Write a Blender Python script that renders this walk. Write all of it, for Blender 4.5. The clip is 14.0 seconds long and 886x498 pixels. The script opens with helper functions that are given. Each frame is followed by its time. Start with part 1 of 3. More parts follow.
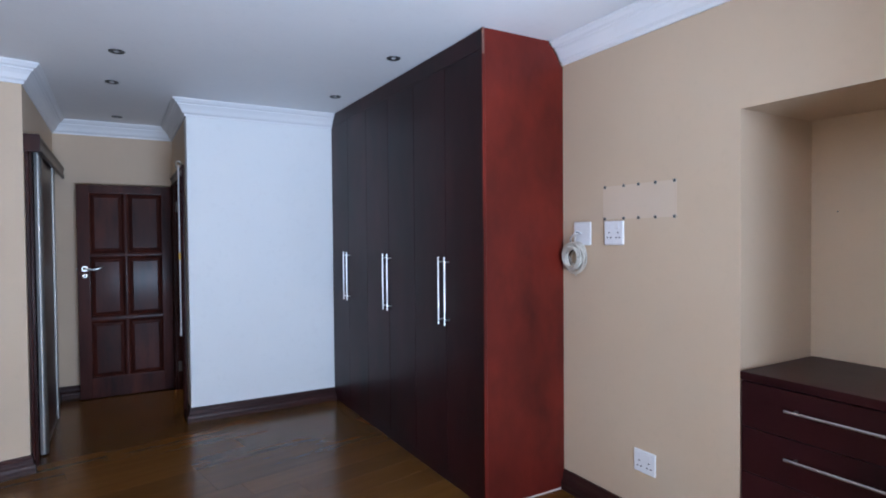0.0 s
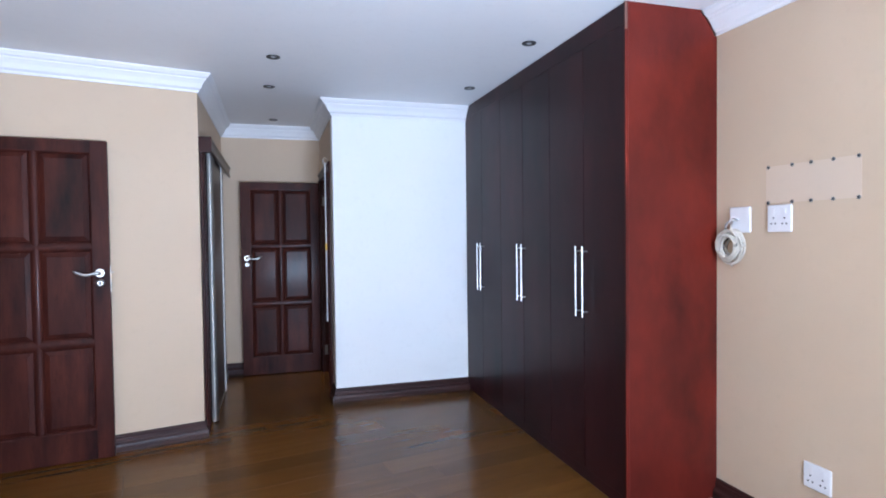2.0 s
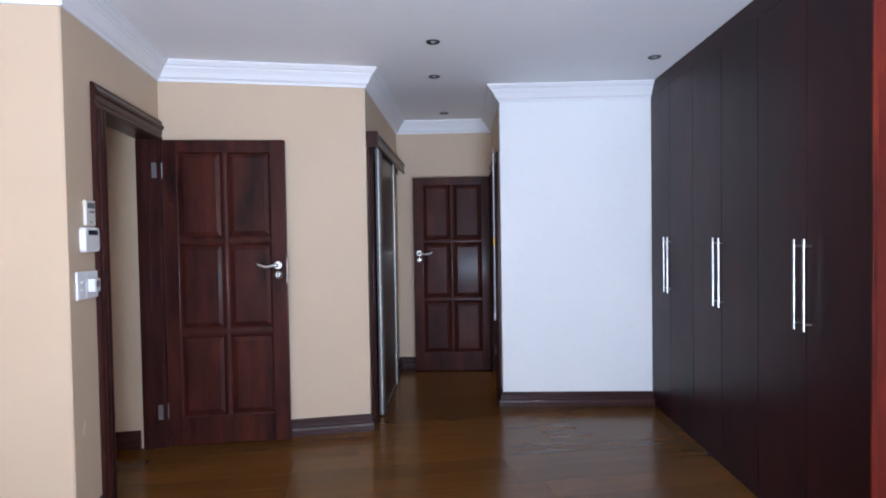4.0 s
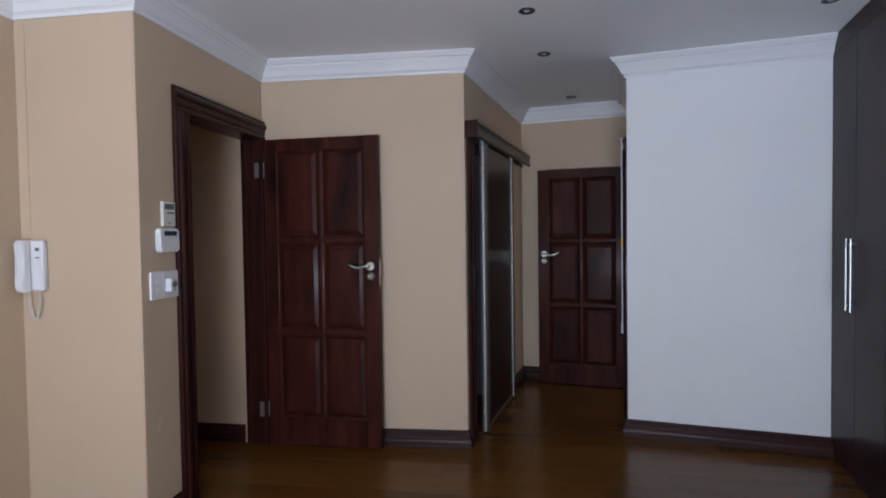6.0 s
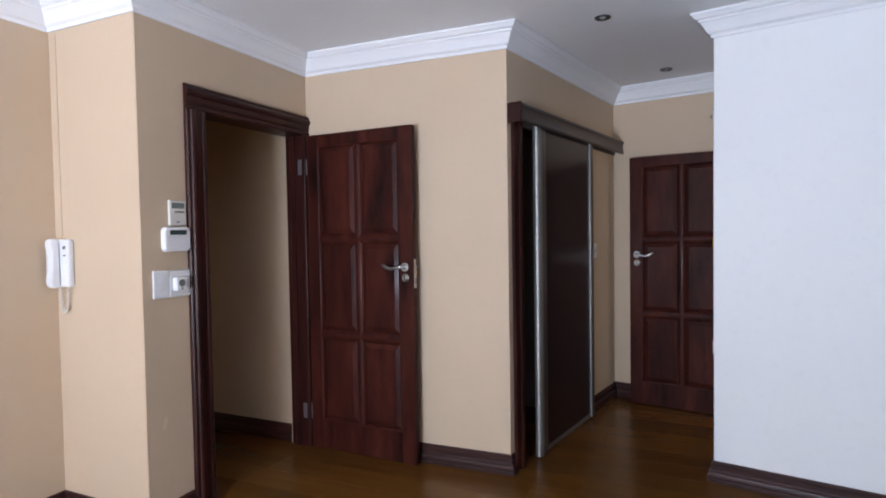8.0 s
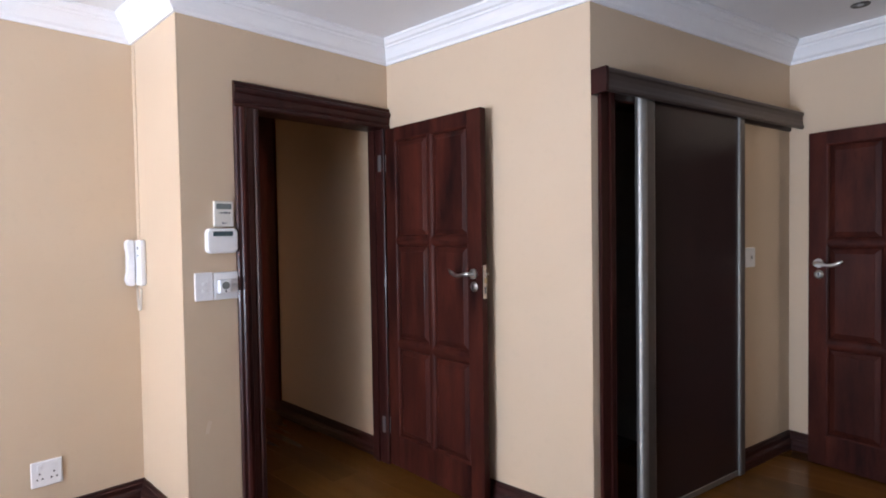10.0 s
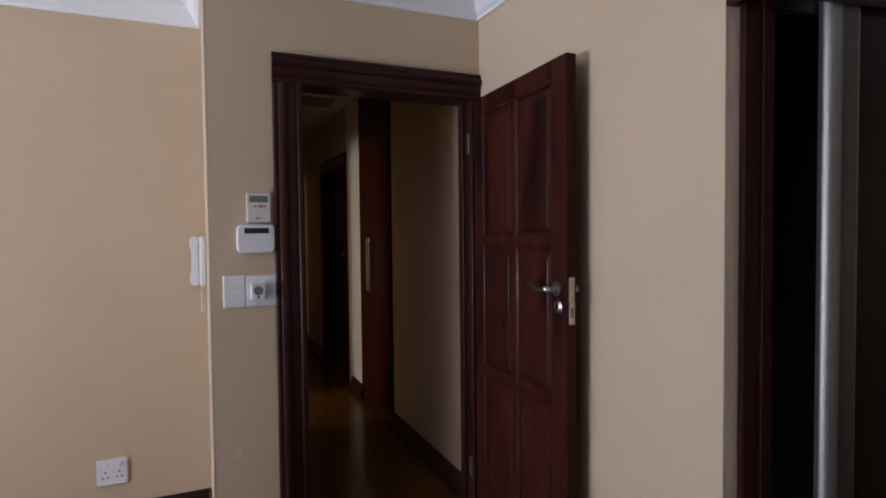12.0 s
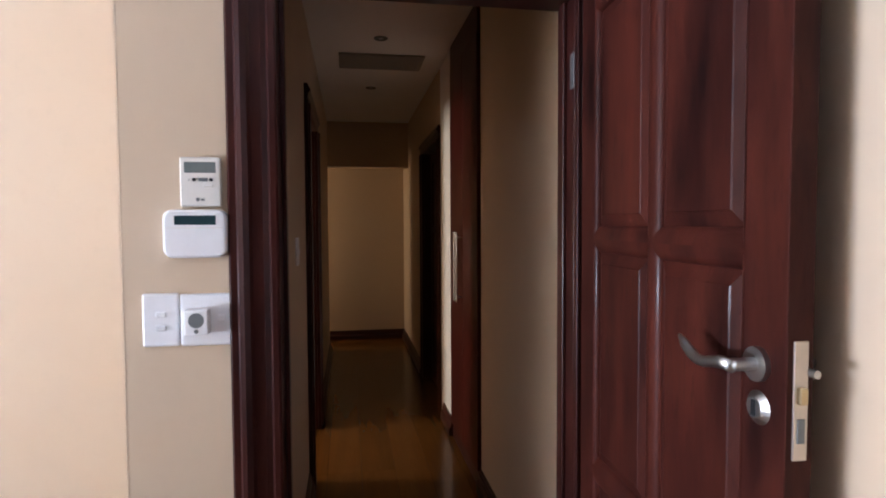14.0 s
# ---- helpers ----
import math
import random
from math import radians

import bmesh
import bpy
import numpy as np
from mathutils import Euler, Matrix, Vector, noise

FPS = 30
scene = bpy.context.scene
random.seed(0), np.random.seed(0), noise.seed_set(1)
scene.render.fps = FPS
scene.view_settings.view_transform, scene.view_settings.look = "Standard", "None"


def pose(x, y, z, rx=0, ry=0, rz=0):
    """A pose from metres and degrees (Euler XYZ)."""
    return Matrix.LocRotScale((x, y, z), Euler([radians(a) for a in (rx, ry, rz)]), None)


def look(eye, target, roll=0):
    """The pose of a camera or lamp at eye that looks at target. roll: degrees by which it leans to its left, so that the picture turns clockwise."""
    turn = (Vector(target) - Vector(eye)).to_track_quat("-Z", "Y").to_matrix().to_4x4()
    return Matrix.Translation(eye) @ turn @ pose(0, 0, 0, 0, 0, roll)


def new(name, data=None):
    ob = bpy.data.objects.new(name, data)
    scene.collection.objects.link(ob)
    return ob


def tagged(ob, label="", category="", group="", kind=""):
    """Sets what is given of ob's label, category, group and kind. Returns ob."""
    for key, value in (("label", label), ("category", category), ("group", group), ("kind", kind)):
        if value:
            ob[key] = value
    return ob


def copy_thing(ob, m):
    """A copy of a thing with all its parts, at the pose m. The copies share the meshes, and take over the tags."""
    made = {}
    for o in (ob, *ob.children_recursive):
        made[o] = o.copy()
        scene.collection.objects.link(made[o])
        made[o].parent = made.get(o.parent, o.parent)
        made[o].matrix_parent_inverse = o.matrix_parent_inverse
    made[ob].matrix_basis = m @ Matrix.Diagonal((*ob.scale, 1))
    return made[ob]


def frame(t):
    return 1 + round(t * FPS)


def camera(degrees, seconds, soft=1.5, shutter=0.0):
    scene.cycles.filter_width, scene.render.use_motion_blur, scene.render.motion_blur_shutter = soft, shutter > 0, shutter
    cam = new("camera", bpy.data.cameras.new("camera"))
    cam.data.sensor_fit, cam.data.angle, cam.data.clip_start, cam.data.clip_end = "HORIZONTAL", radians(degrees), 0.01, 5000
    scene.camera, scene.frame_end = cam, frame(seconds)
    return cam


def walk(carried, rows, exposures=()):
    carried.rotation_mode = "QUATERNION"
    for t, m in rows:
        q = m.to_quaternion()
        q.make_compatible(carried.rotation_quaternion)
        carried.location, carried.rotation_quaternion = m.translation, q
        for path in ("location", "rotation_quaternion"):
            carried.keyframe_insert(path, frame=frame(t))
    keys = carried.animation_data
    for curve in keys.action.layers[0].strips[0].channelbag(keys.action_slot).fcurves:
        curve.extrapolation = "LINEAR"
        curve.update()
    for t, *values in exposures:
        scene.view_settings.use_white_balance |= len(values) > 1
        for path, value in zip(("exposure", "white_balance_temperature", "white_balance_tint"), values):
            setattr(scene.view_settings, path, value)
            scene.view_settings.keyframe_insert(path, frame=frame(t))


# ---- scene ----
cam = camera(76.4, 14.0, soft=1.9)
PATH = [
    (0, (1.309, 0.272, 1.464), (2.583, 1.813, 1.42), -0.5),
    (0.5, (1.283, 0.259, 1.459), (2.477, 1.863, 1.409), -0.6),
    (1, (1.285, 0.274, 1.458), (2.385, 1.944, 1.403), -0.5),
    (1.5, (1.291, 0.306, 1.43), (2.289, 2.038, 1.38), -0.6),
    (2, (1.307, 0.319, 1.423), (2.195, 2.11, 1.369), -0.7),
    (2.5, (1.324, 0.358, 1.419), (2.083, 2.208, 1.365), -0.8),
    (3, (1.374, 0.431, 1.408), (1.972, 2.339, 1.354), -0.9),
    (3.5, (1.456, 0.524, 1.388), (1.899, 2.474, 1.342), -0.9),
    (4, (1.544, 0.598, 1.39), (1.807, 2.58, 1.338), -0.9),
    (6.5, (2.155, 1.138, 1.411), (1.692, 3.082, 1.346), -0.8),
    (7, (2.311, 1.259, 1.411), (1.72, 3.168, 1.344), -0.8),
    (9.5, (2.853, 2.186, 1.413), (1.562, 3.712, 1.355), -1.0),
    (10, (2.896, 2.399, 1.412), (1.459, 3.789, 1.355), -0.9),
    (10.5, (2.887, 2.634, 1.426), (1.332, 3.89, 1.365), -0.8),
    (11, (2.873, 2.881, 1.423), (1.202, 3.979, 1.362), -0.8),
    (11.5, (2.813, 3.124, 1.421), (1.044, 4.054, 1.36), -0.8),
    (12, (2.672, 3.334, 1.419), (0.827, 4.102, 1.352), -0.6),
    (12.5, (2.448, 3.528, 1.428), (0.553, 4.163, 1.36), -0.5),
    (13, (2.2, 3.704, 1.415), (0.27, 4.225, 1.343), -0.6),
    (13.5, (1.947, 3.853, 1.408), (-0.013, 4.243, 1.328), -0.5),
    (14, (1.694, 3.922, 1.41), (-0.283, 4.212, 1.324), -0.3),
]
EXPOSE = [
    (0, -0.37, 5400, 11.2), (0.5, -0.46, 5400, 11.2), (1, -0.34, 5400, 11.2), (2, 0.23, 5480, 12.2), (2.5, 0.45, 5630, 14.2), (3, 0.56, 5680, 14.2),
    (3.5, 0.33, 5680, 14.2), (4, -0.04, 5780, 14.7), (6.5, -0.94, 6030, 14.2), (7, -0.7, 6030, 14.2), (9.5, 0.24, 6230, 16.2), (10, 0.16, 6230, 16.2),
    (10.5, -0.06, 6230, 15.7), (11, -0.29, 6230, 15.7), (12, -0.72, 6230, 15.7), (12.5, -0.75, 6230, 15.7), (13, -0.64, 6230, 15.7), (13.5, -0.1, 6130, 16.2),
    (14, 0.63, 6080, 16.2),
]
walk(cam, [(t, look(eye, target, roll)) for t, eye, target, roll in PATH], EXPOSE)

# ---- world, light ----
CEIL = 2.56
world = bpy.data.worlds.new("sky")
world.use_nodes = True
scene.world = world
wn = world.node_tree.nodes
sky = wn.new("ShaderNodeTexSky")
sky.sky_type, sky.sun_disc = "NISHITA", False
sky.sun_elevation, sky.sun_rotation = radians(50), radians(200)
world.node_tree.links.new(sky.outputs[0], wn["Background"].inputs[0])
wn["Background"].inputs[1].default_value = 0.08


def planar(origin, deg):
    return Matrix.Translation((origin[0], origin[1], 0)) @ Matrix.Rotation(radians(deg), 4, "Z")


# two sets of walls, about eleven degrees apart: the entry and the corridor, the bedroom and its passage
FA = planar((0.178, 4.572), 1.2)
FB = planar((2.600, 5.010), -9.6)
ID = Matrix.Identity(4)


def window_light(name, fr, x, y, z, yaw, wide, high, watts, colour, tip=0):
    lamp = bpy.data.lights.new(name, "AREA")
    lamp.shape, lamp.size, lamp.size_y, lamp.energy, lamp.color = "RECTANGLE", wide, high, watts, colour
    ob = new(name, lamp)
    ob.matrix_world = fr @ pose(x, y, z, 90 + tip, 0, yaw)
    return ob


# daylight in the bedroom's glazed opening, and in the windows of the bathroom and the side room; area lamps face -z
# before the turn
window_light("daylight_bedroom", FB, 0.30, -6.92, 1.30, 0, 1.6, 1.9, 20, (0.67, 0.82, 1.0))
# upturned fill lamp, added low in the opening to brighten the ceiling
window_light("upward_fill_bedroom", FB, 0.30, -6.90, 0.60, 0, 1.6, 0.5, 510, (0.74, 0.855, 1.0), 68)
window_light("daylight_side_room", FA, -2.10, -5.18, 1.50, 0, 0.9, 1.1, 80, (1.0, 0.83, 0.62))
window_light("daylight_bathroom", FB, 1.385, 0.85, 1.50, 90, 0.6, 0.9, 8, (1.0, 0.90, 0.74))
# warm fill lamp in an unseen lobby, added to light the corridor's far wall
window_light("fill_lobby", FA, -5.15, -2.38, 1.45, 0, 0.5, 1.2, 8.5, (1.0, 0.76, 0.46))


# ---- materials ----
def material(name):
    m = bpy.data.materials.new(name)
    m.use_nodes = True
    n, l = m.node_tree.nodes, m.node_tree.links
    return m, n, l, n["Principled BSDF"]


def mix_colour(n, l, fac, a, b):
    r = n.new("ShaderNodeMix")
    r.data_type = "RGBA"
    for sock, v in ((6, a), (7, b)):
        if isinstance(v, tuple):
            r.inputs[sock].default_value = (*v, 1)
        else:
            l.new(v, r.inputs[sock])
    if isinstance(fac, float):
        r.inputs[0].default_value = fac
    else:
        l.new(fac, r.inputs[0])
    return r.outputs[2]


def noise_tex(n, l, vec, scale, detail=4.0, rough=0.55, stretch=None):
    if stretch:
        mp = n.new("ShaderNodeMapping")
        mp.inputs["Scale"].default_value = stretch
        l.new(vec, mp.inputs[0])
        vec = mp.outputs[0]
    t = n.new("ShaderNodeTexNoise")
    t.inputs["Scale"].default_value, t.inputs["Detail"].default_value, t.inputs["Roughness"].default_value = scale, detail, rough
    l.new(vec, t.inputs["Vector"])
    return t.outputs["Fac"]


def ramp(n, l, fac, lo, hi):
    r = n.new("ShaderNodeMapRange")
    r.inputs[1].default_value, r.inputs[2].default_value = lo, hi
    l.new(fac, r.inputs[0])
    return r.outputs[0]


def bump(n, l, bsdf, height, strength, dist):
    b = n.new("ShaderNodeBump")
    b.inputs["Strength"].default_value, b.inputs["Distance"].default_value = strength, dist
    l.new(height, b.inputs["Height"])
    l.new(b.outputs[0], bsdf.inputs["Normal"])


def paint(name, base, stain, rough=0.6, relief=0.10):
    m, n, l, p = material(name)
    vec = n.new("ShaderNodeNewGeometry").outputs["Position"]
    big, fine = noise_tex(n, l, vec, 1.3, 3.0), noise_tex(n, l, vec, 160.0, 3.0)
    roll = noise_tex(n, l, vec, 22.0, 4.0)
    c = mix_colour(n, l, ramp(n, l, big, 0.35, 0.75), base, stain)
    c = mix_colour(n, l, ramp(n, l, roll, 0.55, 0.95), c, tuple(v * 0.93 for v in base))
    l.new(c, p.inputs["Base Color"])
    p.inputs["Roughness"].default_value, p.inputs["Specular IOR Level"].default_value = rough, 0.3
    h = n.new("ShaderNodeMath")
    h.operation = "ADD"
    l.new(fine, h.inputs[0])
    l.new(roll, h.inputs[1])
    bump(n, l, p, h.outputs[0], relief, 0.002)
    return m


def timber(name, dark, light, rough, coat, stretch=(14, 14, 1.1), scale=2.2, random_tone=0.0, coat_rough=0.12, spec=0.25, fleck=1.0, relief=0.08):
    m, n, l, p = material(name)
    vec = n.new("ShaderNodeTexCoord").outputs["Object"]
    info = n.new("ShaderNodeObjectInfo")
    off = n.new("ShaderNodeVectorMath")
    off.operation = "ADD"
    l.new(vec, off.inputs[0])
    mul = n.new("ShaderNodeMath")
    mul.operation = "MULTIPLY"
    mul.inputs[1].default_value = 37.0
    l.new(info.outputs["Random"], mul.inputs[0])
    l.new(mul.outputs[0], off.inputs[1])
    vec = off.outputs[0]
    grain = noise_tex(n, l, vec, scale, 6.0, 0.6, stretch)
    pores = noise_tex(n, l, vec, scale * 9, 3.0, 0.6, stretch)
    wear = noise_tex(n, l, vec, 1.7, 3.0)
    c = mix_colour(n, l, ramp(n, l, grain, 0.3, 0.72), dark, light)
    c = mix_colour(n, l, ramp(n, l, pores, 0.55, 0.55 + 0.25 / fleck), c, tuple(v * 0.75 for v in dark))
    c = mix_colour(n, l, ramp(n, l, wear, 0.45, 0.85), c, tuple((a + b) * 0.42 for a, b in zip(dark, light)))
    if random_tone:
        hs = n.new("ShaderNodeHueSaturation")
        l.new(c, hs.inputs["Color"])
        rr = n.new("ShaderNodeMapRange")
        rr.inputs[3].default_value, rr.inputs[4].default_value = 1 - random_tone, 1 + random_tone
        l.new(info.outputs["Random"], rr.inputs[0])
        l.new(rr.outputs[0], hs.inputs["Value"])
        c = hs.outputs[0]
    l.new(c, p.inputs["Base Color"])
    r2 = n.new("ShaderNodeMapRange")
    r2.inputs[3].default_value, r2.inputs[4].default_value = rough - 0.05, rough + 0.1
    l.new(wear, r2.inputs[0])
    l.new(r2.outputs[0], p.inputs["Roughness"])
    p.inputs["Coat Weight"].default_value, p.inputs["Coat Roughness"].default_value = coat, coat_rough
    p.inputs["Specular IOR Level"].default_value = spec
    bump(n, l, p, pores, relief, 0.001)
    return m


def plain(name, colour, rough, metal=0.0, speck=0.06):
    m, n, l, p = material(name)
    vec = n.new("ShaderNodeTexCoord").outputs["Object"]
    f = noise_tex(n, l, vec, 35.0, 3.0)
    c = mix_colour(n, l, ramp(n, l, f, 0.4, 0.8), colour, tuple(v * (1 - speck * 2) for v in colour))
    l.new(c, p.inputs["Base Color"])
    p.inputs["Roughness"].default_value, p.inputs["Metallic"].default_value = rough, metal
    return m


CREAM = paint("cream_wall_paint", (0.595, 0.465, 0.332), (0.567, 0.437, 0.308))
WHITE = paint("cool_white_wall_paint", (0.855, 0.868, 0.868), (0.825, 0.842, 0.846))
CEILING = paint("ceiling_paint", (0.87, 0.865, 0.865), (0.84, 0.84, 0.845), 0.6, 0.06)
PLASTER = paint("white_cornice_plaster", (0.85, 0.85, 0.86), (0.81, 0.815, 0.83), 0.6, 0.08)
DOORWOOD = timber("stained_door_wood", (0.010, 0.0035, 0.0034), (0.082, 0.0185, 0.0116), 0.42, 0.06, (4, 4, 0.8), 2.0, coat_rough=0.15, spec=0.09, fleck=0.5)
TRIM = timber("dark_trim_wood", (0.018, 0.0052, 0.0046), (0.052, 0.0130, 0.0098), 0.30, 0.06, (6, 6, 1.1), spec=0.18, fleck=0.5)
MELAMINE = timber("mahogany_board", (0.026, 0.0040, 0.0034), (0.165, 0.0185, 0.0104), 0.36, 0.03, (1.5, 1.5, 0.8), 1.6, spec=0.2, fleck=0.15)
DARKBOARD = timber("wenge_board", (0.011, 0.0036, 0.0041), (0.042, 0.0094, 0.0104), 0.36, 0.03, (2.2, 2.2, 0.8), 1.3, spec=0.17, fleck=0.15)
SKIRT = timber("skirting_wood", (0.018, 0.0066, 0.0060), (0.054, 0.0170, 0.0135), 0.36, 0.10, (1, 1, 12), 3.0)
LAMINATE = timber("laminate_plank", (0.104, 0.041, 0.0080), (0.148, 0.060, 0.0124), 0.21, 0.08, (0.4, 4, 4), 2.4, 0.16, 0.14, 0.25, 0.4, 0.0)
CUPBOARD = timber("dark_cherry_board", (0.024, 0.0045, 0.0038), (0.082, 0.0125, 0.0085), 0.36, 0.03, (2.0, 2.0, 0.8), 1.5, spec=0.2, fleck=0.15)
SUBFLOOR = plain("joint_dark", (0.03, 0.012, 0.006), 0.7)
STEEL = plain("brushed_steel", (0.52, 0.51, 0.49), 0.34, 1.0)
ALU = plain("satin_aluminium", (0.40, 0.385, 0.36), 0.52, 1.0)
HINGE = plain("dull_hinge_steel", (0.20, 0.19, 0.185), 0.5, 0.7)
NICKEL = plain("worn_nickel", (0.60, 0.54, 0.47), 0.42, 1.0)
BRASS = plain("worn_brass", (0.55, 0.43, 0.26), 0.35, 1.0)
PLASTIC = plain("white_plastic", (0.80, 0.80, 0.81), 0.35, 0.0, 0.02)
IVORY = plain("ivory_plastic", (0.72, 0.69, 0.63), 0.4, 0.0, 0.03)
GREY = plain("grey_plastic", (0.16, 0.17, 0.17), 0.35)
BLACK = plain("black_plastic", (0.015, 0.015, 0.017), 0.4)
DISPLAY = plain("display_film", (0.16, 0.18, 0.17), 0.2)
TEAL = plain("dark_display_film", (0.02, 0.045, 0.05), 0.15)
PANEL = plain("dark_sliding_panel", (0.026, 0.015, 0.0145), 0.28)
PELMET = plain("bronze_pelmet_film", (0.075, 0.055, 0.048), 0.38, 0.35)
# darker copy of the aluminium: the wardrobe's reflection is put into the colour
ALU_REFLECTING = plain("aluminium_dark_reflection", (0.22, 0.20, 0.185), 0.42, 0.8)
YELLOW = plain("yellow_label", (0.75, 0.45, 0.02), 0.5)
FABRIC = plain("white_strap_fabric", (0.70, 0.69, 0.69), 0.8)
LENS = plain("lamp_glass", (0.55, 0.55, 0.55), 0.12)
CABLE = plain("cable_sheath", (0.62, 0.58, 0.50), 0.5)
VENTGREY = plain("grey_brown_grille_paint", (0.26, 0.23, 0.20), 0.6)
VOID = plain("dark_cupboard_lining", (0.30, 0.26, 0.25), 0.6)
SEAL = plain("white_sealant", (0.62, 0.58, 0.52), 0.6)


# ---- shapes ----
def box(bm, x0, y0, z0, x1, y1, z1, bevel=0.0, seg=1):
    m = Matrix.Translation(((x0 + x1) / 2, (y0 + y1) / 2, (z0 + z1) / 2)) @ Matrix.Diagonal((abs(x1 - x0), abs(y1 - y0), abs(z1 - z0), 1))
    made = bmesh.ops.create_cube(bm, size=1, matrix=m)["verts"]
    if bevel:
        edges = list({e for v in made for e in v.link_edges})
        bmesh.ops.bevel(bm, geom=edges, offset=bevel, segments=seg, affect="EDGES", profile=0.5)
    return bm


def slab(*a, bevel=0.0, seg=1):
    return box(bmesh.new(), *a, bevel=bevel, seg=seg)


def rod(bm, a, b, r, sides=12, r2=None):
    a, b = Vector(a), Vector(b)
    m = Matrix.Translation((a + b) / 2) @ (b - a).to_track_quat("Z", "Y").to_matrix().to_4x4()
    bmesh.ops.create_cone(bm, cap_ends=True, segments=sides, radius1=r, radius2=r if r2 is None else r2, depth=(b - a).length, matrix=m)
    return bm


def tube(bm, pts, radii, sides=8, flat=1.0):
    """A bent round bar through the points."""
    pts = [Vector(p) for p in pts]
    rings = []
    for i, p in enumerate(pts):
        d = (pts[min(i + 1, len(pts) - 1)] - pts[max(i - 1, 0)]).normalized()
        side = d.cross(Vector((0, 0, 1)))
        side = side.normalized() if side.length > 1e-4 else Vector((1, 0, 0))
        up = side.cross(d).normalized()
        r = radii[i] if isinstance(radii, (list, tuple)) else radii
        rings.append([bm.verts.new(p + side * r * flat * math.cos(k * math.tau / sides) + up * r * math.sin(k * math.tau / sides)) for k in range(sides)])
    for a, b in zip(rings, rings[1:]):
        for k in range(sides):
            bm.faces.new((a[k], a[(k + 1) % sides], b[(k + 1) % sides], b[k]))
    bm.faces.new(rings[0][::-1])
    bm.faces.new(rings[-1])
    return bm


def prism(bm, outline, a, b, m=ID):
    """An outline in (p, q) drawn out from a to b along the third axis: m turns (p, q, s) into place."""
    lo = [bm.verts.new(m @ Vector((p, q, a))) for p, q in outline]
    hi = [bm.verts.new(m @ Vector((p, q, b))) for p, q in outline]
    for i in range(len(outline)):
        j = (i + 1) % len(outline)
        bm.faces.new((lo[i], lo[j], hi[j], hi[i]))
    bm.faces.new(lo[::-1])
    bm.faces.new(hi)
    return bm


def sweep(bm, line, profile):
    """A moulding along a plan line, mitred at its corners; the profile is (distance to the right of the line, height)."""
    line = [Vector(p) for p in line]
    rings = []
    for i, p in enumerate(line):
        d0 = (p - line[i - 1]).normalized() if i else (line[1] - p).normalized()
        d1 = (line[i + 1] - p).normalized() if i < len(line) - 1 else d0
        n0, n1 = Vector((d0.y, -d0.x)), Vector((d1.y, -d1.x))
        n = (n0 + n1).normalized()
        k = 1 / max(0.3, n.dot(n0))
        rings.append([bm.verts.new((p.x + n.x * o * k, p.y + n.y * o * k, z)) for o, z in profile])
    c = len(profile)
    for a, b in zip(rings, rings[1:]):
        for k in range(c):
            bm.faces.new((a[k], a[(k + 1) % c], b[(k + 1) % c], b[k]))
    bm.faces.new(rings[0])
    bm.faces.new(rings[-1][::-1])
    return bm


def part(name, bm, mat, parent=None, label="", m=None, smooth=False):
    """One mesh object from bm, under a thing or a part."""
    bmesh.ops.recalc_face_normals(bm, faces=bm.faces)
    data = bpy.data.meshes.new(name)
    bm.to_mesh(data)
    bm.free()
    if smooth:
        for f in data.polygons:
            f.use_smooth = True
    data.materials.append(mat)
    ob = new(name, data)
    if parent is not None:
        ob.parent = parent
    if m is not None:
        ob.matrix_basis = m
    return tagged(ob, label)


def thing(name, m, label, category, group="", kind=""):
    ob = new(name)
    ob.empty_display_size = 0.1
    ob.matrix_basis = m
    return tagged(ob, label, category, group, kind)


def at(fr, x, y):
    return (fr @ Vector((x, y, 0))).to_2d()


# ---- plan: the bedroom's outline, clockwise from the south-west ----
LEFT = -0.62
P1, P2, P3, P4 = at(FA, LEFT, -1.239), at(FA, 0, -1.239), at(FA, 0, 0), at(FB, -0.985, -0.537)
P5, P6, P7 = at(FB, -0.985, 1.33), at(FB, 0, 1.33), at(FB, 0, 0)
RIGHT, SOUTH = 1.74, -6.90
P9 = at(FB, RIGHT, 0)
P11, P0 = at(FB, -2.9, SOUTH), at(FA, LEFT, -7.3)


def wall(name, label, a, b, mat, holes=(), thick=0.15, start=0.0, stop=0.0, high=CEIL + 0.02):
    """A wall whose face to the room runs from a to b, the room on its right hand; holes: (from, to, low, high) along it."""
    a, b = Vector(a), Vector(b)
    d = (b - a).normalized()
    n = (b - a).length - stop
    bm, x = bmesh.new(), start
    for h0, h1, z0, z1 in sorted(holes):
        if h0 > x:
            box(bm, x, 0, -0.02, h0, thick, high)
        if z0 > 0:
            box(bm, h0, 0, -0.02, h1, thick, z0)
        if z1 < high:
            box(bm, h0, 0, z1, h1, thick, high)
        x = h1
    box(bm, x, 0, -0.02, n, thick, high)
    m = Matrix.Translation((a.x, a.y, 0)) @ Matrix.Rotation(math.atan2(d.y, d.x), 4, "Z")
    return tagged(part(name, bm, mat, m=m), label, "wall", kind="structure")


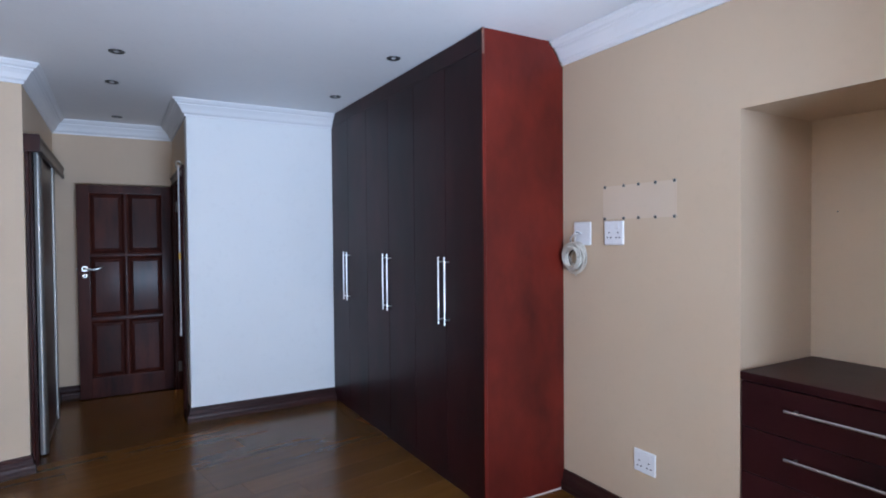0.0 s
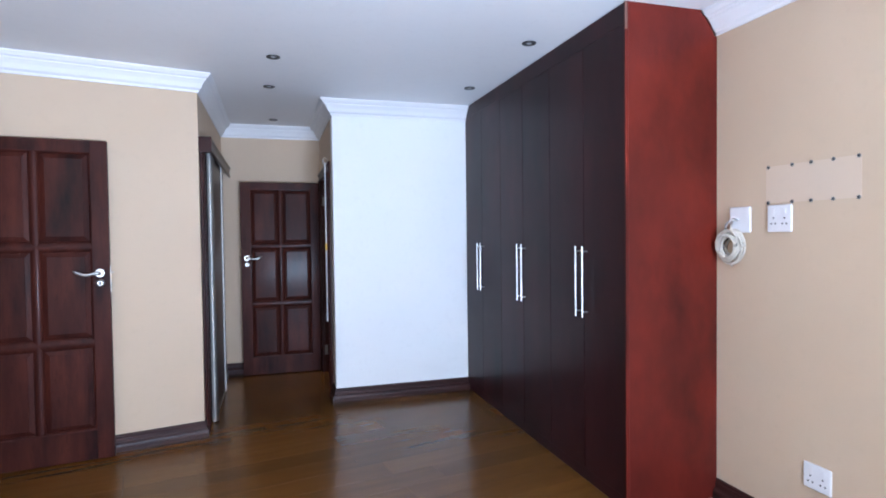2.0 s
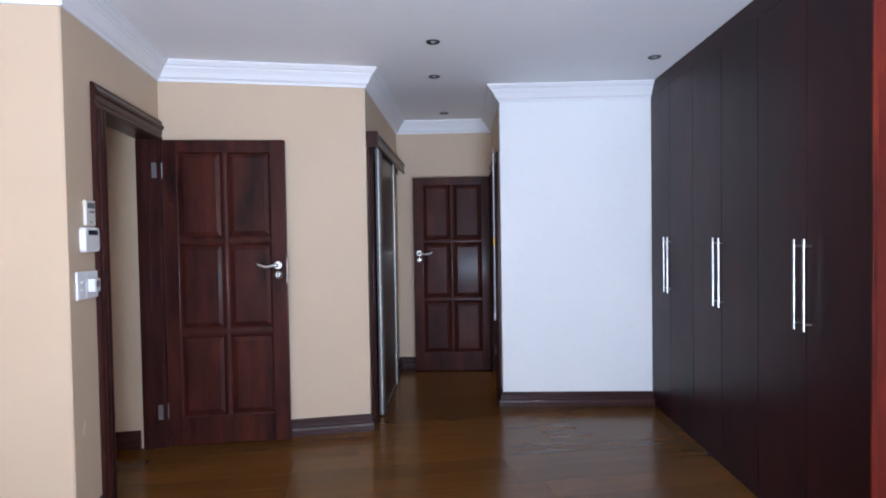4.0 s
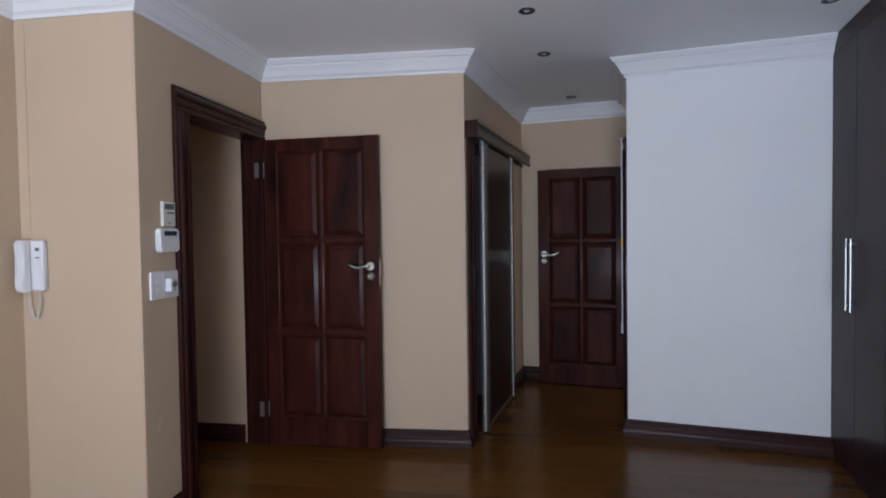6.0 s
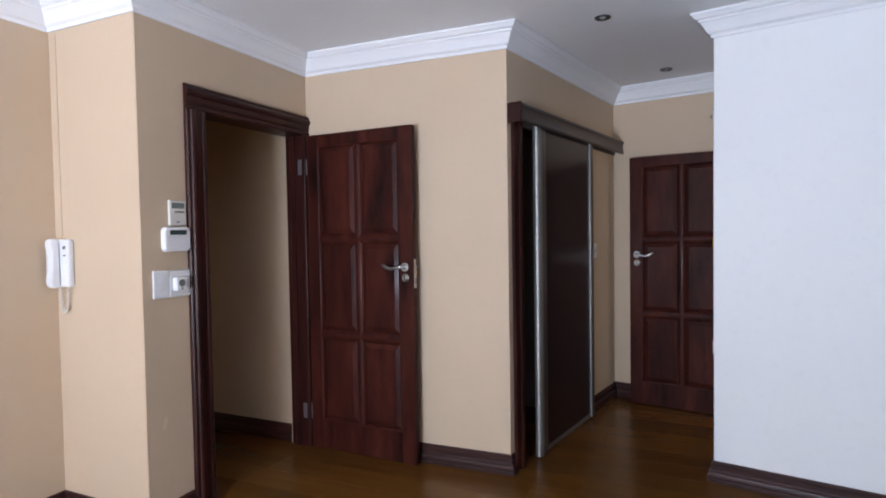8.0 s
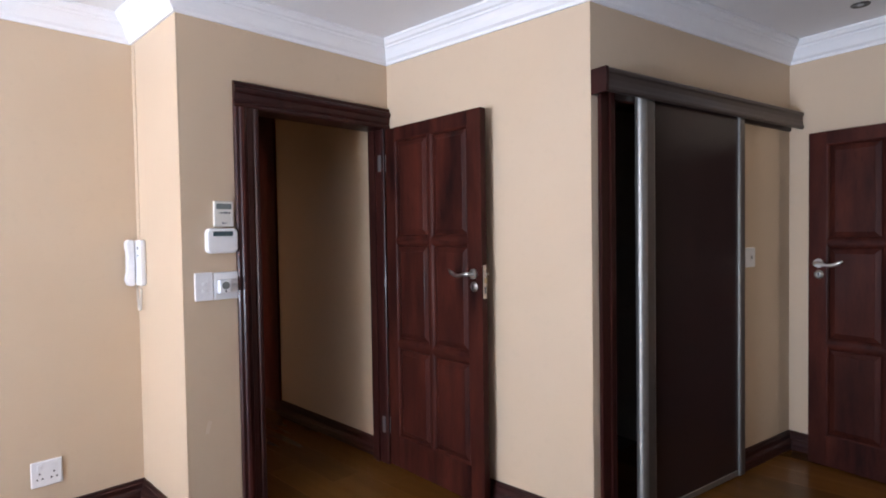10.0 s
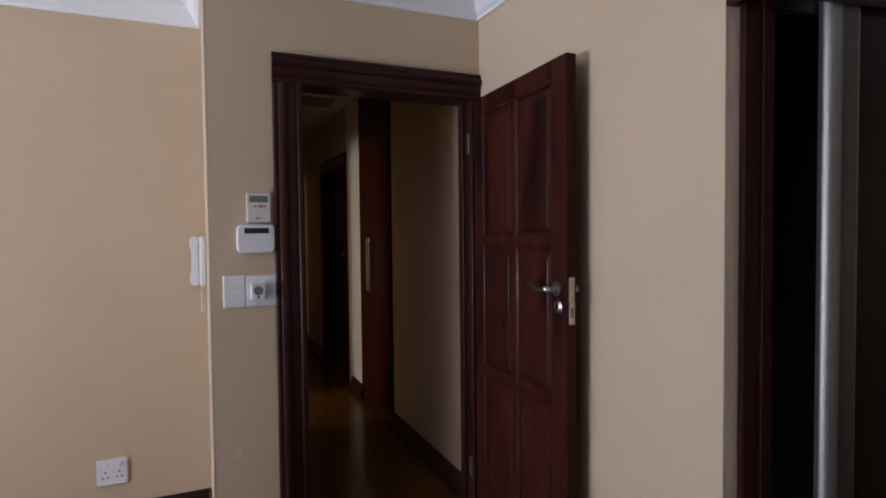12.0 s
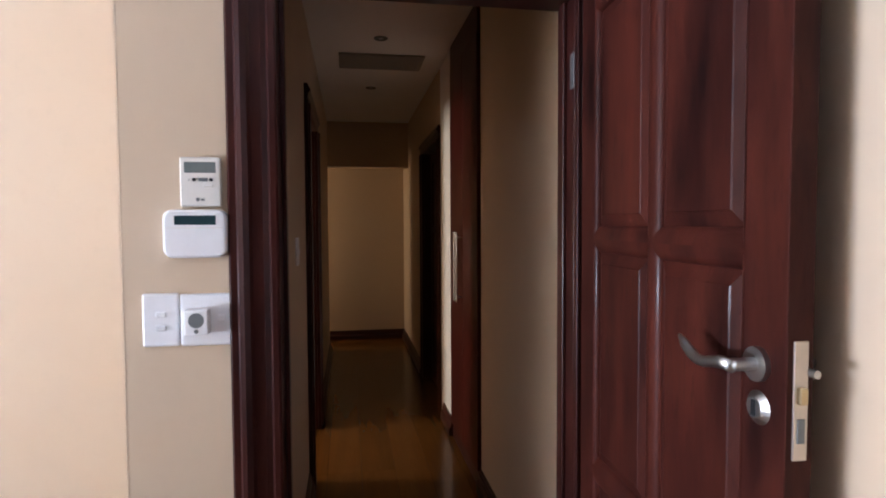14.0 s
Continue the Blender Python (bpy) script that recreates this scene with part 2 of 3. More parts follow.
D1A, D1B, D1Z = -0.855, -0.055, 2.045       # clear opening of the entry door, in FA along y
wall("wall_west", "cream painted plaster bedroom wall", P0, P1, CREAM, start=0, stop=-0.15)
wall("wall_return", "cream painted wall return beside the entry door", P1, P2, CREAM)
wall("wall_entry", "cream painted wall round the open entry doorway", P2, P3, CREAM,
     holes=[(1.239 + D1A - 0.02, 1.239 + D1B + 0.02, 0, D1Z + 0.02)], start=0.15, stop=-0.15)
wall("wall_pier", "cream painted wall behind the open door", P3, P4, CREAM)
wall("wall_passage", "cream painted passage wall with sliding door", P4, P5, CREAM, holes=[(0.11, 0.94, 0, 2.06)], stop=-0.15)
wall("wall_passage_end", "cream painted wall closing the passage", P5, P6, CREAM, stop=-0.15)
wall("wall_passage_side", "cream painted passage wall round a doorway", P6, P7, CREAM, holes=[(0.21, 1.03, 0, 2.0)], stop=0.15)
wall("wall_white", "cool white painted wall beside the wardrobe", P7, P9, WHITE, stop=-0.15)
NICHE0, NICHE1, NICHEZ, NDEEP = 3.49, 4.69, 1.978, 0.54
# unseen projecting wall, added to keep window light off niche and right wall
LIGHT_BLOCK = 1.15
Q1, Q2, Q3 = at(FB, RIGHT, -NICHE1 - 0.03), at(FB, LIGHT_BLOCK, -NICHE1 - 0.03), at(FB, LIGHT_BLOCK, SOUTH)
wall("wall_right", "cream painted wall with a deep furniture niche", P9, Q1, CREAM, holes=[(NICHE0, NICHE1, 0, NICHEZ)], thick=NDEEP)
bm = bmesh.new()
box(bm, LIGHT_BLOCK, SOUTH - 0.15, -0.02, RIGHT + NDEEP, -NICHE1 - 0.03, CEIL + 0.02)
tagged(part("light_block_right_south", bm, CREAM, m=FB), "unseen cream wall, added to shade the niche and right wall", "wall", kind="structure")
bm = bmesh.new()
box(bm, RIGHT + NDEEP, -NICHE1 - 0.1, -0.02, RIGHT + NDEEP + 0.12, -NICHE0 + 0.1, CEIL)
tagged(part("wall_niche_back", bm, CREAM, m=FB), "cream painted back of the niche", "wall", kind="structure")
wall("wall_south", "cream painted wall with a wide glazed opening", Q3, P11, CREAM, holes=[(0.05, 1.65, 0.3, 2.25)], stop=-0.15)

# closed rooms behind the sliding door and the passage doorway
bm = bmesh.new()
box(bm, -2.3, -0.5, -0.02, -2.2, 0.75, CEIL)
box(bm, -2.2, 0.65, -0.02, -1.135, 0.75, CEIL)
tagged(part("wall_closet", bm, VOID, m=FB), "dark lining of the closet behind the sliding door", "wall", kind="structure")
bm = bmesh.new()
for y0, y1, z0, z1 in ((0.15, 0.54, -0.02, CEIL), (1.16, 1.7, -0.02, CEIL), (0.54, 1.16, -0.02, 1.04), (0.54, 1.16, 1.96, CEIL)):
    box(bm, 1.4, y0, z0, 1.5, y1, z1)
box(bm, 0.15, 1.6, -0.02, 1.4, 1.7, CEIL)
tagged(part("wall_bathroom", bm, CREAM, m=FB), "plain bathroom wall with a small window opening", "wall", kind="structure")

# the corridor, in FA
CL = -0.90
bm = bmesh.new()
for x0, x1, z0 in ((-1.36, -0.15, -0.02), (-5.5, -3.62, -0.02), (-3.62, -2.62, 2.06)):
    box(bm, x0, 0, z0, x1, 0.15, CEIL + 0.02)
tagged(part("wall_corridor_right", bm, CREAM, m=FA), "cream painted corridor wall", "wall", kind="structure")
tagged(part("wall_corridor_white", slab(-2.62, -0.004, -0.02, -2.14, 0.15, CEIL + 0.02), WHITE, m=FA), "white painted pier between cupboard and door", "wall", kind="structure")
bm = bmesh.new()
for x0, x1, z0 in ((-1.60, -0.15, -0.02), (-2.45, -1.60, 2.06), (-4.90, -2.45, -0.02)):
    box(bm, x0, CL - 0.12, z0, x1, CL, CEIL + 0.02)
tagged(part("wall_corridor_left", bm, CREAM, m=FA), "cream painted corridor wall with an open doorway", "wall", kind="structure")
tagged(part("wall_corridor_end", slab(-5.65, -2.6, -0.02, -5.5, 0.6, CEIL + 0.02), CREAM, m=FA), "cream painted wall at the corridor's end", "wall", kind="structure")
tagged(part("bulkhead", slab(-5.05, CL - 0.5, 2.06, -4.9, 0.0, CEIL + 0.02), CREAM, m=FA), "cream painted bulkhead across the corridor", "beam", kind="structure")
# lobby out of view, added to hold the fill lamp
bm = bmesh.new()
box(bm, -5.5, -2.52, -0.02, -5.42, -2.4, CEIL)
box(bm, -4.9, -2.52, -0.02, -3.72, -2.4, CEIL)
box(bm, -5.42, -2.52, -0.02, -4.9, -2.4, 0.8)
box(bm, -5.42, -2.52, 2.1, -4.9, -2.4, CEIL)
box(bm, -3.72, -2.4, -0.02, -3.6, -1.02, CEIL)
tagged(part("wall_lobby", bm, CREAM, m=FA), "cream painted wall of the added unseen lobby, open for its fill lamp", "wall", kind="structure")
bm = bmesh.new()
box(bm, -3.6, -5.32, -0.02, -2.75, -5.2, CEIL)
box(bm, -1.55, -5.32, -0.02, -0.83, -5.2, CEIL)
box(bm, -2.75, -5.32, -0.02, -1.55, -5.2, 0.8)
box(bm, -2.75, -5.32, 2.1, -1.55, -5.2, CEIL)
box(bm, -3.72, -5.32, -0.02, -3.6, -2.4, CEIL)
box(bm, -0.95, -5.2, -0.02, -0.83, -1.02, CEIL)
tagged(part("wall_side_room", bm, CREAM, m=FA), "cream painted side room wall with a window", "wall", kind="structure")

# ceiling, in one mesh
tagged(part("ceiling", slab(-5.9, -7.2, CEIL, 5.2, 2.6, CEIL + 0.12), CEILING, m=FA), "pale painted plaster ceiling with recessed spotlights", "ceiling", kind="structure")

# ---- cornice and skirting ----
CZ = CEIL - 0.002
CORNICE = [(0.0, CZ), (0.0, CZ - 0.125), (0.012, CZ - 0.125), (0.014, CZ - 0.110), (0.030, CZ - 0.098), (0.044, CZ - 0.070), (0.060, CZ - 0.048),
           (0.066, CZ - 0.046), (0.068, CZ - 0.036), (0.082, CZ - 0.030), (0.094, CZ - 0.014), (0.100, CZ - 0.012), (0.100, CZ)]
SKIRTING = [(0.0, 0.0), (0.0, 0.112), (0.006, 0.112), (0.010, 0.106), (0.010, 0.096), (0.015, 0.090), (0.015, 0.066), (0.018, 0.060), (0.026, 0.052), (0.030, 0.042), (0.031, 0.030), (0.029, 0.020), (0.031, 0.016), (0.031, 0.0)]


def moulding(name, line, profile, mat, label, category):
    return tagged(part(name, sweep(bmesh.new(), line, profile), mat), label, category, kind="structure")


S9 = at(FB, 1.19, 0)
moulding("cornice_west", [P0, P1, P2, P3, P4, P5, P6, P7, S9], CORNICE, PLASTER, "stepped white plaster cornice round the room", "cornice")
moulding("cornice_right", [at(FB, RIGHT, -2.43), Q1, Q2, Q3], CORNICE, PLASTER, "stepped white plaster cornice over the niche wall", "cornice")
for name, line in (("baseboard_west", [P0, P1, P2, at(FA, 0, -0.985)]), ("baseboard_pier", [at(FA, 0.02, 0), P4, at(FB, -0.985, -0.498)]),
                   ("baseboard_passage", [at(FB, -0.985, 0.47), P5, P6, at(FB, 0, 1.21)]), ("baseboard_white", [at(FB, 0, 0.2), P7, at(FB, 1.2, 0)]),
                   ("baseboard_right", [at(FB, RIGHT, -2.43), at(FB, RIGHT, -3.488)]), ("baseboard_south", [Q2, Q3, P11]),
                   ("baseboard_corridor_right", [at(FA, -1.355, 0), at(FA, -0.16, 0)]), ("baseboard_corridor_white", [at(FA, -2.50, -0.004), at(FA, -2.145, -0.004)]),
                   ("baseboard_corridor_far", [at(FA, -5.5, -1.5), at(FA, -5.5, 0), at(FA, -3.74, 0)]),
                   ("baseboard_corridor_left", [at(FA, -0.16, CL), at(FA, -1.48, CL)]), ("baseboard_corridor_left_far", [at(FA, -2.57, CL), at(FA, -4.9, CL)])):
    moulding(name, line, SKIRTING, SKIRT, "dark-stained moulded timber skirting board", "baseboard")


# rounded plaster arrises at the outer corners
for fr, x, y, mat, label in ((FA, -0.0055, -1.2335, CREAM, "rounded cream plaster corner beside the entry door"), (FB, -0.9905, -0.5315, CREAM, "rounded cream plaster corner of the passage"),
                             (FB, 0.0055, 0.0055, WHITE, "rounded white plaster corner of the passage")):
    tagged(part("corner_bead", rod(bmesh.new(), (x, y, 0.112), (x, y, CEIL - 0.126), 0.0059, 20), mat, m=fr, smooth=True), label, "corner bead", kind="structure")


# ---- doors ----
CASING = [(0.0, 0.0), (0.0, 0.018), (0.006, 0.022), (0.020, 0.022), (0.026, 0.016), (0.040, 0.020), (0.066, 0.022), (0.074, 0.030), (0.088, 0.034), (0.100, 0.030), (0.106, 0.022), (0.122, 0.022), (0.128, 0.014), (0.128, 0.0)]


def door_frame(name, m, wide, high, deep, left, right, head, label):
    """Casing and lining of an opening: x across from 0 to wide, y into the wall, the face at y = 0."""
    root = thing(name, m, label, "door frame", kind="structure")
    for side, w in ((0, left), (1, right)):
        if w:
            k = w / 0.128
            s, x0 = (-1, 0.0) if side == 0 else (1, wide)
            bm = prism(bmesh.new(), [(x0 + s * p * k, -q) for p, q in CASING], 0.0, high)
            part("architrave", bm, TRIM, root)
    k = head / 0.128
    bm = prism(bmesh.new(), [(high + 0.001 + p * k, -q - 0.001) for p, q in CASING], -left, wide + right, Matrix(((0, 0, 1, 0), (0, 1, 0, 0), (1, 0, 0, 0), (0, 0, 0, 1))))
    part("head_architrave", bm, TRIM, root)
    part("jamb", slab(-0.019, 0.001, 0, 0.0, deep, high, bevel=0.002), TRIM, root)
    part("jamb", slab(wide, 0.001, 0, wide + 0.019, deep, high, bevel=0.002), TRIM, root)
    part("head_jamb", slab(-0.019, 0.001, high, wide + 0.019, deep, high + 0.019, bevel=0.002), TRIM, root)
    part("door_stop", slab(0.0, 0.055, 0, 0.012, 0.09, high - 0.001, bevel=0.002), TRIM, root)
    part("door_stop", slab(wide - 0.012, 0.055, 0, wide, 0.09, high - 0.001, bevel=0.002), TRIM, root)
    return root


def frames(bm, rings):
    """Skin between rectangles, each (x0, x1, z0, z1, y)."""
    loops = [[bm.verts.new((x, y, z)) for x, z in ((x0, z0), (x1, z0), (x1, z1), (x0, z1))] for x0, x1, z0, z1, y in rings]
    for a, b in zip(loops, loops[1:]):
        for k in range(4):
            bm.faces.new((a[k], a[(k + 1) % 4], b[(k + 1) % 4], b[k]))
    return loops


def raised_panel(bm, x0, x1, z0, z1):
    """A fielded panel: a border set back, a slope, and a raised middle; both faces."""
    for y, s in ((0.016, 1), (0.026, -1)):
        rings = [(x0 + i, x1 - i, z0 + i, z1 - i, y + dy * s) for i, dy in ((0.0, 0.0), (0.008, 0.0), (0.024, -0.0055), (0.040, -0.0105), (0.043, -0.0125))]
        bm.faces.new(frames(bm, rings)[-1])
    return bm


def bead(bm, x0, x1, z0, z1, grow):
    """A quarter-round moulding round the panel's opening, front and back; grow: how far it reaches out on each side (x0, x1, z0, z1)."""
    for y, s in ((0.0, 1), (0.042, -1)):
        rings = []
        for k in range(9):
            f = math.sin(k / 8 * math.pi / 2)
            ins = [-g + f * (g + 0.015) for g in grow]
            rings.append((x0 + ins[0], x1 - ins[1], z0 + ins[2], z1 - ins[3], y + s * 0.017 * (1 - math.sqrt(max(0.0, 1 - f * f)))))
        frames(bm, rings)
    return bm


def lever(parent, x, z, s, y0=0.0, out=-1, reach=0.05):
    h = part("door_handle", rod(bmesh.new(), (x, y0, z), (x, y0 + out * 0.009, z), 0.026, 24), STEEL, parent, "satin steel lever handle", smooth=False)
    bm = rod(bmesh.new(), (x, y0 + out * 0.009, z), (x, y0 + out * reach, z), 0.010, 14)
    part("neck", bm, STEEL, h)
    pts = [(x + s * d, y0 + out * (reach + o), z + dz) for d, o, dz in ((-0.010, 0, 0), (0.015, 0.001, 0.001), (0.035, 0.002, -0.003), (0.058, 0.002, -0.009), (0.080, 0.001, -0.009), (0.102, -0.001, -0.003), (0.122, -0.002, 0.007), (0.140, -0.003, 0.018))]
    part("lever", tube(bmesh.new(), pts, [0.0100, 0.0104, 0.0092, 0.0090, 0.0098, 0.0108, 0.0098, 0.0040], 12, 0.7), STEEL, h, smooth=True)
    k = part("key_plate", rod(bmesh.new(), (x, y0, z - 0.066), (x, y0 + out * 0.008, z - 0.066), 0.026, 24, 0.016), STEEL, parent, "round steel keyhole plate")
    bm = slab(x - 0.004, y0 + out * 0.0098, z - 0.078, x + 0.004, y0 + out * 0.004, z - 0.054)
    part("keyhole", bm, BLACK, k)


def panel_door(name, m, wide, high, s, label, hinge=(0.032, 0.064, -0.0115)):
    """A six-panel door: the hinge at x = 0, the leaf to s * wide; front at y = 0, 42 mm thick."""
    root = thing(name, m, label, "door", kind="structure")
    f = high / 2.04
    T = 0.042
    xs = [(0.086, 0.376), (0.404, wide - 0.094)]
    zs = [(0.195 * f, 0.735 * f), (0.780 * f, 1.350 * f), (1.390 * f, 1.965 * f)]

    def fx(a, b):
        return (s * a, s * b) if s > 0 else (s * b, s * a)

    for a, b in ((0, 0.086), (0.376, 0.404), (wide - 0.094, wide)):
        x0, x1 = fx(a, b)
        outer = a == 0 or b == wide
        z0, z1, back = (0.008, high, 0.0) if outer else (0.195 * f, 1.965 * f, 0.009)
        part("stile" if outer else "mullion", slab(x0, back, z0, x1, T - back, z1, bevel=0.0015), DOORWOOD, root)
    for z0, z1 in ((0.008, 0.195 * f), (0.735 * f, 0.780 * f), (1.350 * f, 1.390 * f), (1.965 * f, high)):
        middle = 0.5 < z0 < 1.8
        back = 0.009 if middle else 0.0006
        for a, b in (xs if middle else [(0.086, wide - 0.094)]):
            x0, x1 = fx(a, b)
            part("rail", slab(x0, back, z0, x1, T - back, z1, bevel=0.001), DOORWOOD, root)
    for i, (a, b) in enumerate(xs):
        for j, (z0, z1) in enumerate(zs):
            x0, x1 = fx(a, b)
            side = [0.001, 0.014] if (i == 0) == (s > 0) else [0.014, 0.001]
            low = 0.001 if j == 0 else (z0 - zs[j - 1][1]) / 2
            top = 0.001 if j == 2 else (zs[j + 1][0] - z1) / 2
            p = part("panel", raised_panel(bmesh.new(), x0, x1, z0, z1), DOORWOOD, root)
            part("bead", bead(bmesh.new(), x0, x1, z0, z1, side + [low, top]), DOORWOOD, p)
    x = s * (wide - 0.056)
    lever(root, x, 1.20, -s)
    lever(root, x, 1.20, -s, T, 1, 0.036)
    e = s * wide
    lock = part("lock_plate", slab(e - 0.001, 0.010, 1.075, e + 0.003, 0.032, 1.245, bevel=0.001), NICKEL, root, "worn nickel lock plate")
    part("latch", slab(e - 0.001, 0.014, 1.156, e + 0.010, 0.028, 1.180, bevel=0.002), BRASS, lock)
    part("latch_bolt", rod(bmesh.new(), (e - s * 0.004, 0.036, 1.200), (e + s * 0.014, 0.036, 1.200), 0.0060, 10), STEEL, lock)
    part("deadbolt", slab(e - 0.001, 0.015, 1.100, e + 0.005, 0.027, 1.135, bevel=0.001), GREY, lock)
    for z in (0.24 * f, 1.84 * f):
        hx = sorted((-s * hinge[0], -s * hinge[1]))
        h = part("hinge", slab(hx[0], hinge[2] - 0.0015, z - 0.05, hx[1], hinge[2] + 0.0015, z + 0.05, bevel=0.0008), HINGE, root, "dull steel butt hinge")
        part("knuckle", rod(bmesh.new(), (-s * 0.006, 0.010, z - 0.05), (-s * 0.006, 0.010, z + 0.05), 0.006, 10), HINGE, h)
    return root


# the entry doorway: x of the frame runs north along the wall, y into it (west)
turn_entry = FA @ Matrix(((0, -1, 0, 0), (1, 0, 0, D1A), (0, 0, 1, 0), (0, 0, 0, 1)))
door_frame("door_frame_entry", turn_entry, D1B - D1A, D1Z, 0.13, 0.125, 0.053, 0.125, "dark-stained moulded frame of the entry doorway")
panel_door("door_entry", FA @ pose(0.030, -0.045, 0, 0, 0, -2.6), 0.785, 2.04, 1, "open dark-stained six-panel door standing against the wall")
# the passage doorway and its leaf
turn_side = FB @ Matrix(((0, 1, 0, 0), (-1, 0, 0, 1.10), (0, 0, 1, 0), (0, 0, 0, 1)))
door_frame("door_frame_passage", turn_side, 0.78, 1.985, 0.16, 0.09, 0.10, 0.09, "dark-stained frame of the passage doorway")
panel_door("door_passage", FB @ pose(-0.030, 1.165, 0, 0, 0, 0.0), 0.775, 1.965, -1, "open dark-stained six-panel door across the passage end", (0.032, 0.064, -0.0665))

# ---- sliding door in the passage ----
closet_frame = thing("door_frame_closet", FB, "dark-stained lining of the closet opening", "door frame", kind="structure")
part("jamb", slab(-1.13, -0.44, 0, -0.955, -0.405, 2.055, bevel=0.002), TRIM, closet_frame)
part("architrave", slab(-0.984, -0.496, 0, -0.962, -0.44, 2.055, bevel=0.004), TRIM, closet_frame)
part("jamb", slab(-1.13, 0.37, 0, -0.986, 0.402, 2.055, bevel=0.002), TRIM, closet_frame)
part("head_jamb", slab(-1.13, -0.404, 2.015, -0.986, 0.369, 2.055, bevel=0.002), TRIM, closet_frame)
slide = thing("sliding_door", FB, "dark panelled sliding closet door with aluminium edge profiles, partly open", "sliding door")
SD0, SD1 = -0.258, 0.675
part("panel", slab(-0.952, SD0 + 0.05, 0.02, -0.936, SD1 - 0.02, 2.045), PANEL, slide, "near-black gloss panel")
nose = [(-0.962, SD0 + 0.004)] + [(-0.945 + 0.027 * math.sin(k * math.pi / 16), SD0 + 0.038 - 0.038 * math.cos(k * math.pi / 16)) for k in range(9)] + [(-0.962, SD0 + 0.038)]
st = part("edge_profile", prism(bmesh.new(), nose, 0.012, 2.050), ALU, slide, "rounded satin aluminium edge profile", smooth=False)
# face turned to the wardrobe, coloured as its dark reflection
part("face", slab(-0.960, SD0 + 0.0385, 0.012, -0.9205, SD0 + 0.096, 2.050, bevel=0.003), ALU_REFLECTING, st, "aluminium face, the dark wardrobe's reflection put into its colour")
part("lip", slab(-0.960, SD0 + 0.0965, 0.012, -0.9225, SD0 + 0.102, 2.050, bevel=0.001), ALU, st)
st = part("edge_profile", slab(-0.960, SD1 - 0.046, 0.012, -0.924, SD1, 2.050, bevel=0.003), ALU_REFLECTING, slide, "aluminium edge profile, a dark reflection put into its colour")
part("lip", slab(-0.960, SD1 - 0.053, 0.012, -0.9265, SD1 - 0.0465, 2.050, bevel=0.001), ALU, st)
part("bottom_rail", slab(-0.955, SD0 + 0.07, 0.012, -0.933, SD1 - 0.03, 0.045, bevel=0.003), ALU, slide)
pelmet = thing("sliding_door_pelmet", FB, "bronze-brown curved pelmet over the sliding door track", "pelmet")
prof = [(-0.984, 2.018), (-0.984, 2.128), (-0.905, 2.128), (-0.898, 2.120), (-0.898, 2.108), (-0.904, 2.100), (-0.906, 2.078), (-0.902, 2.053), (-0.898, 2.040), (-0.898, 2.030), (-0.906, 2.022), (-0.914, 2.022), (-0.914, 2.112), (-0.972, 2.112), (-0.972, 2.018)]
along = Matrix(((1, 0, 0, 0), (0, 0, 1, 0), (0, 1, 0, 0), (0, 0, 0, 1)))
part("cover", prism(bmesh.new(), prof, -0.518, 1.325, along), PELMET, pelmet)
part("end_cap", prism(bmesh.new(), [(-0.984, 2.019), (-0.984, 2.130), (-0.899, 2.130), (-0.897, 2.078), (-0.900, 2.021)], -0.536, -0.519, along), TRIM, pelmet)
part("track", slab(-0.958, -0.50, 2.06, -0.928, 1.30, 2.09), ALU, pelmet)

# ---- wardrobe ----
W0, WN, WD = 1.19, -2.425, 2.425 / 6
ward = thing("wardrobe", FB, "tall fitted wardrobe with six dark doors and mahogany side panel", "wardrobe")
notch = [(W0 + 0.002, 0.0), (RIGHT - 0.002, 0.0), (RIGHT - 0.002, 2.43), (RIGHT - 0.016, 2.432), (RIGHT - 0.03, 2.455), (RIGHT - 0.05, 2.49), (RIGHT - 0.068, 2.505), (RIGHT - 0.075, 2.522), (RIGHT - 0.10, 2.54), (RIGHT - 0.104, CEIL - 0.002), (W0 + 0.002, CEIL - 0.002)]
part("side_panel", prism(bmesh.new(), notch, WN, WN + 0.022, along), MELAMINE, ward, "reddish mahogany side panel cut round the cornice")
part("edge_strip", slab(W0 - 0.006, WN - 0.003, 0.002, W0 + 0.012, WN + 0.010, CEIL - 0.003, bevel=0.002), MELAMINE, ward)
part("worn_edge", slab(W0 - 0.0075, WN - 0.0045, 2.42, W0 + 0.006, WN + 0.004, CEIL - 0.004, bevel=0.001), plain("bare_chipboard", (0.15, 0.065, 0.045), 0.7), ward, "chipped bare edge")
part("carcass", slab(W0 + 0.024, WN + 0.023, 0.0, RIGHT - 0.11, -0.002, CEIL - 0.003), MELAMINE, ward)
part("top_filler", slab(W0 + 0.001, WN + 0.014, 2.452, W0 + 0.022, -0.006, CEIL - 0.003, bevel=0.001), DARKBOARD, ward)
part("plinth", slab(W0 + 0.012, WN + 0.024, 0.002, W0 + 0.023, -0.006, 0.07), DARKBOARD, ward)


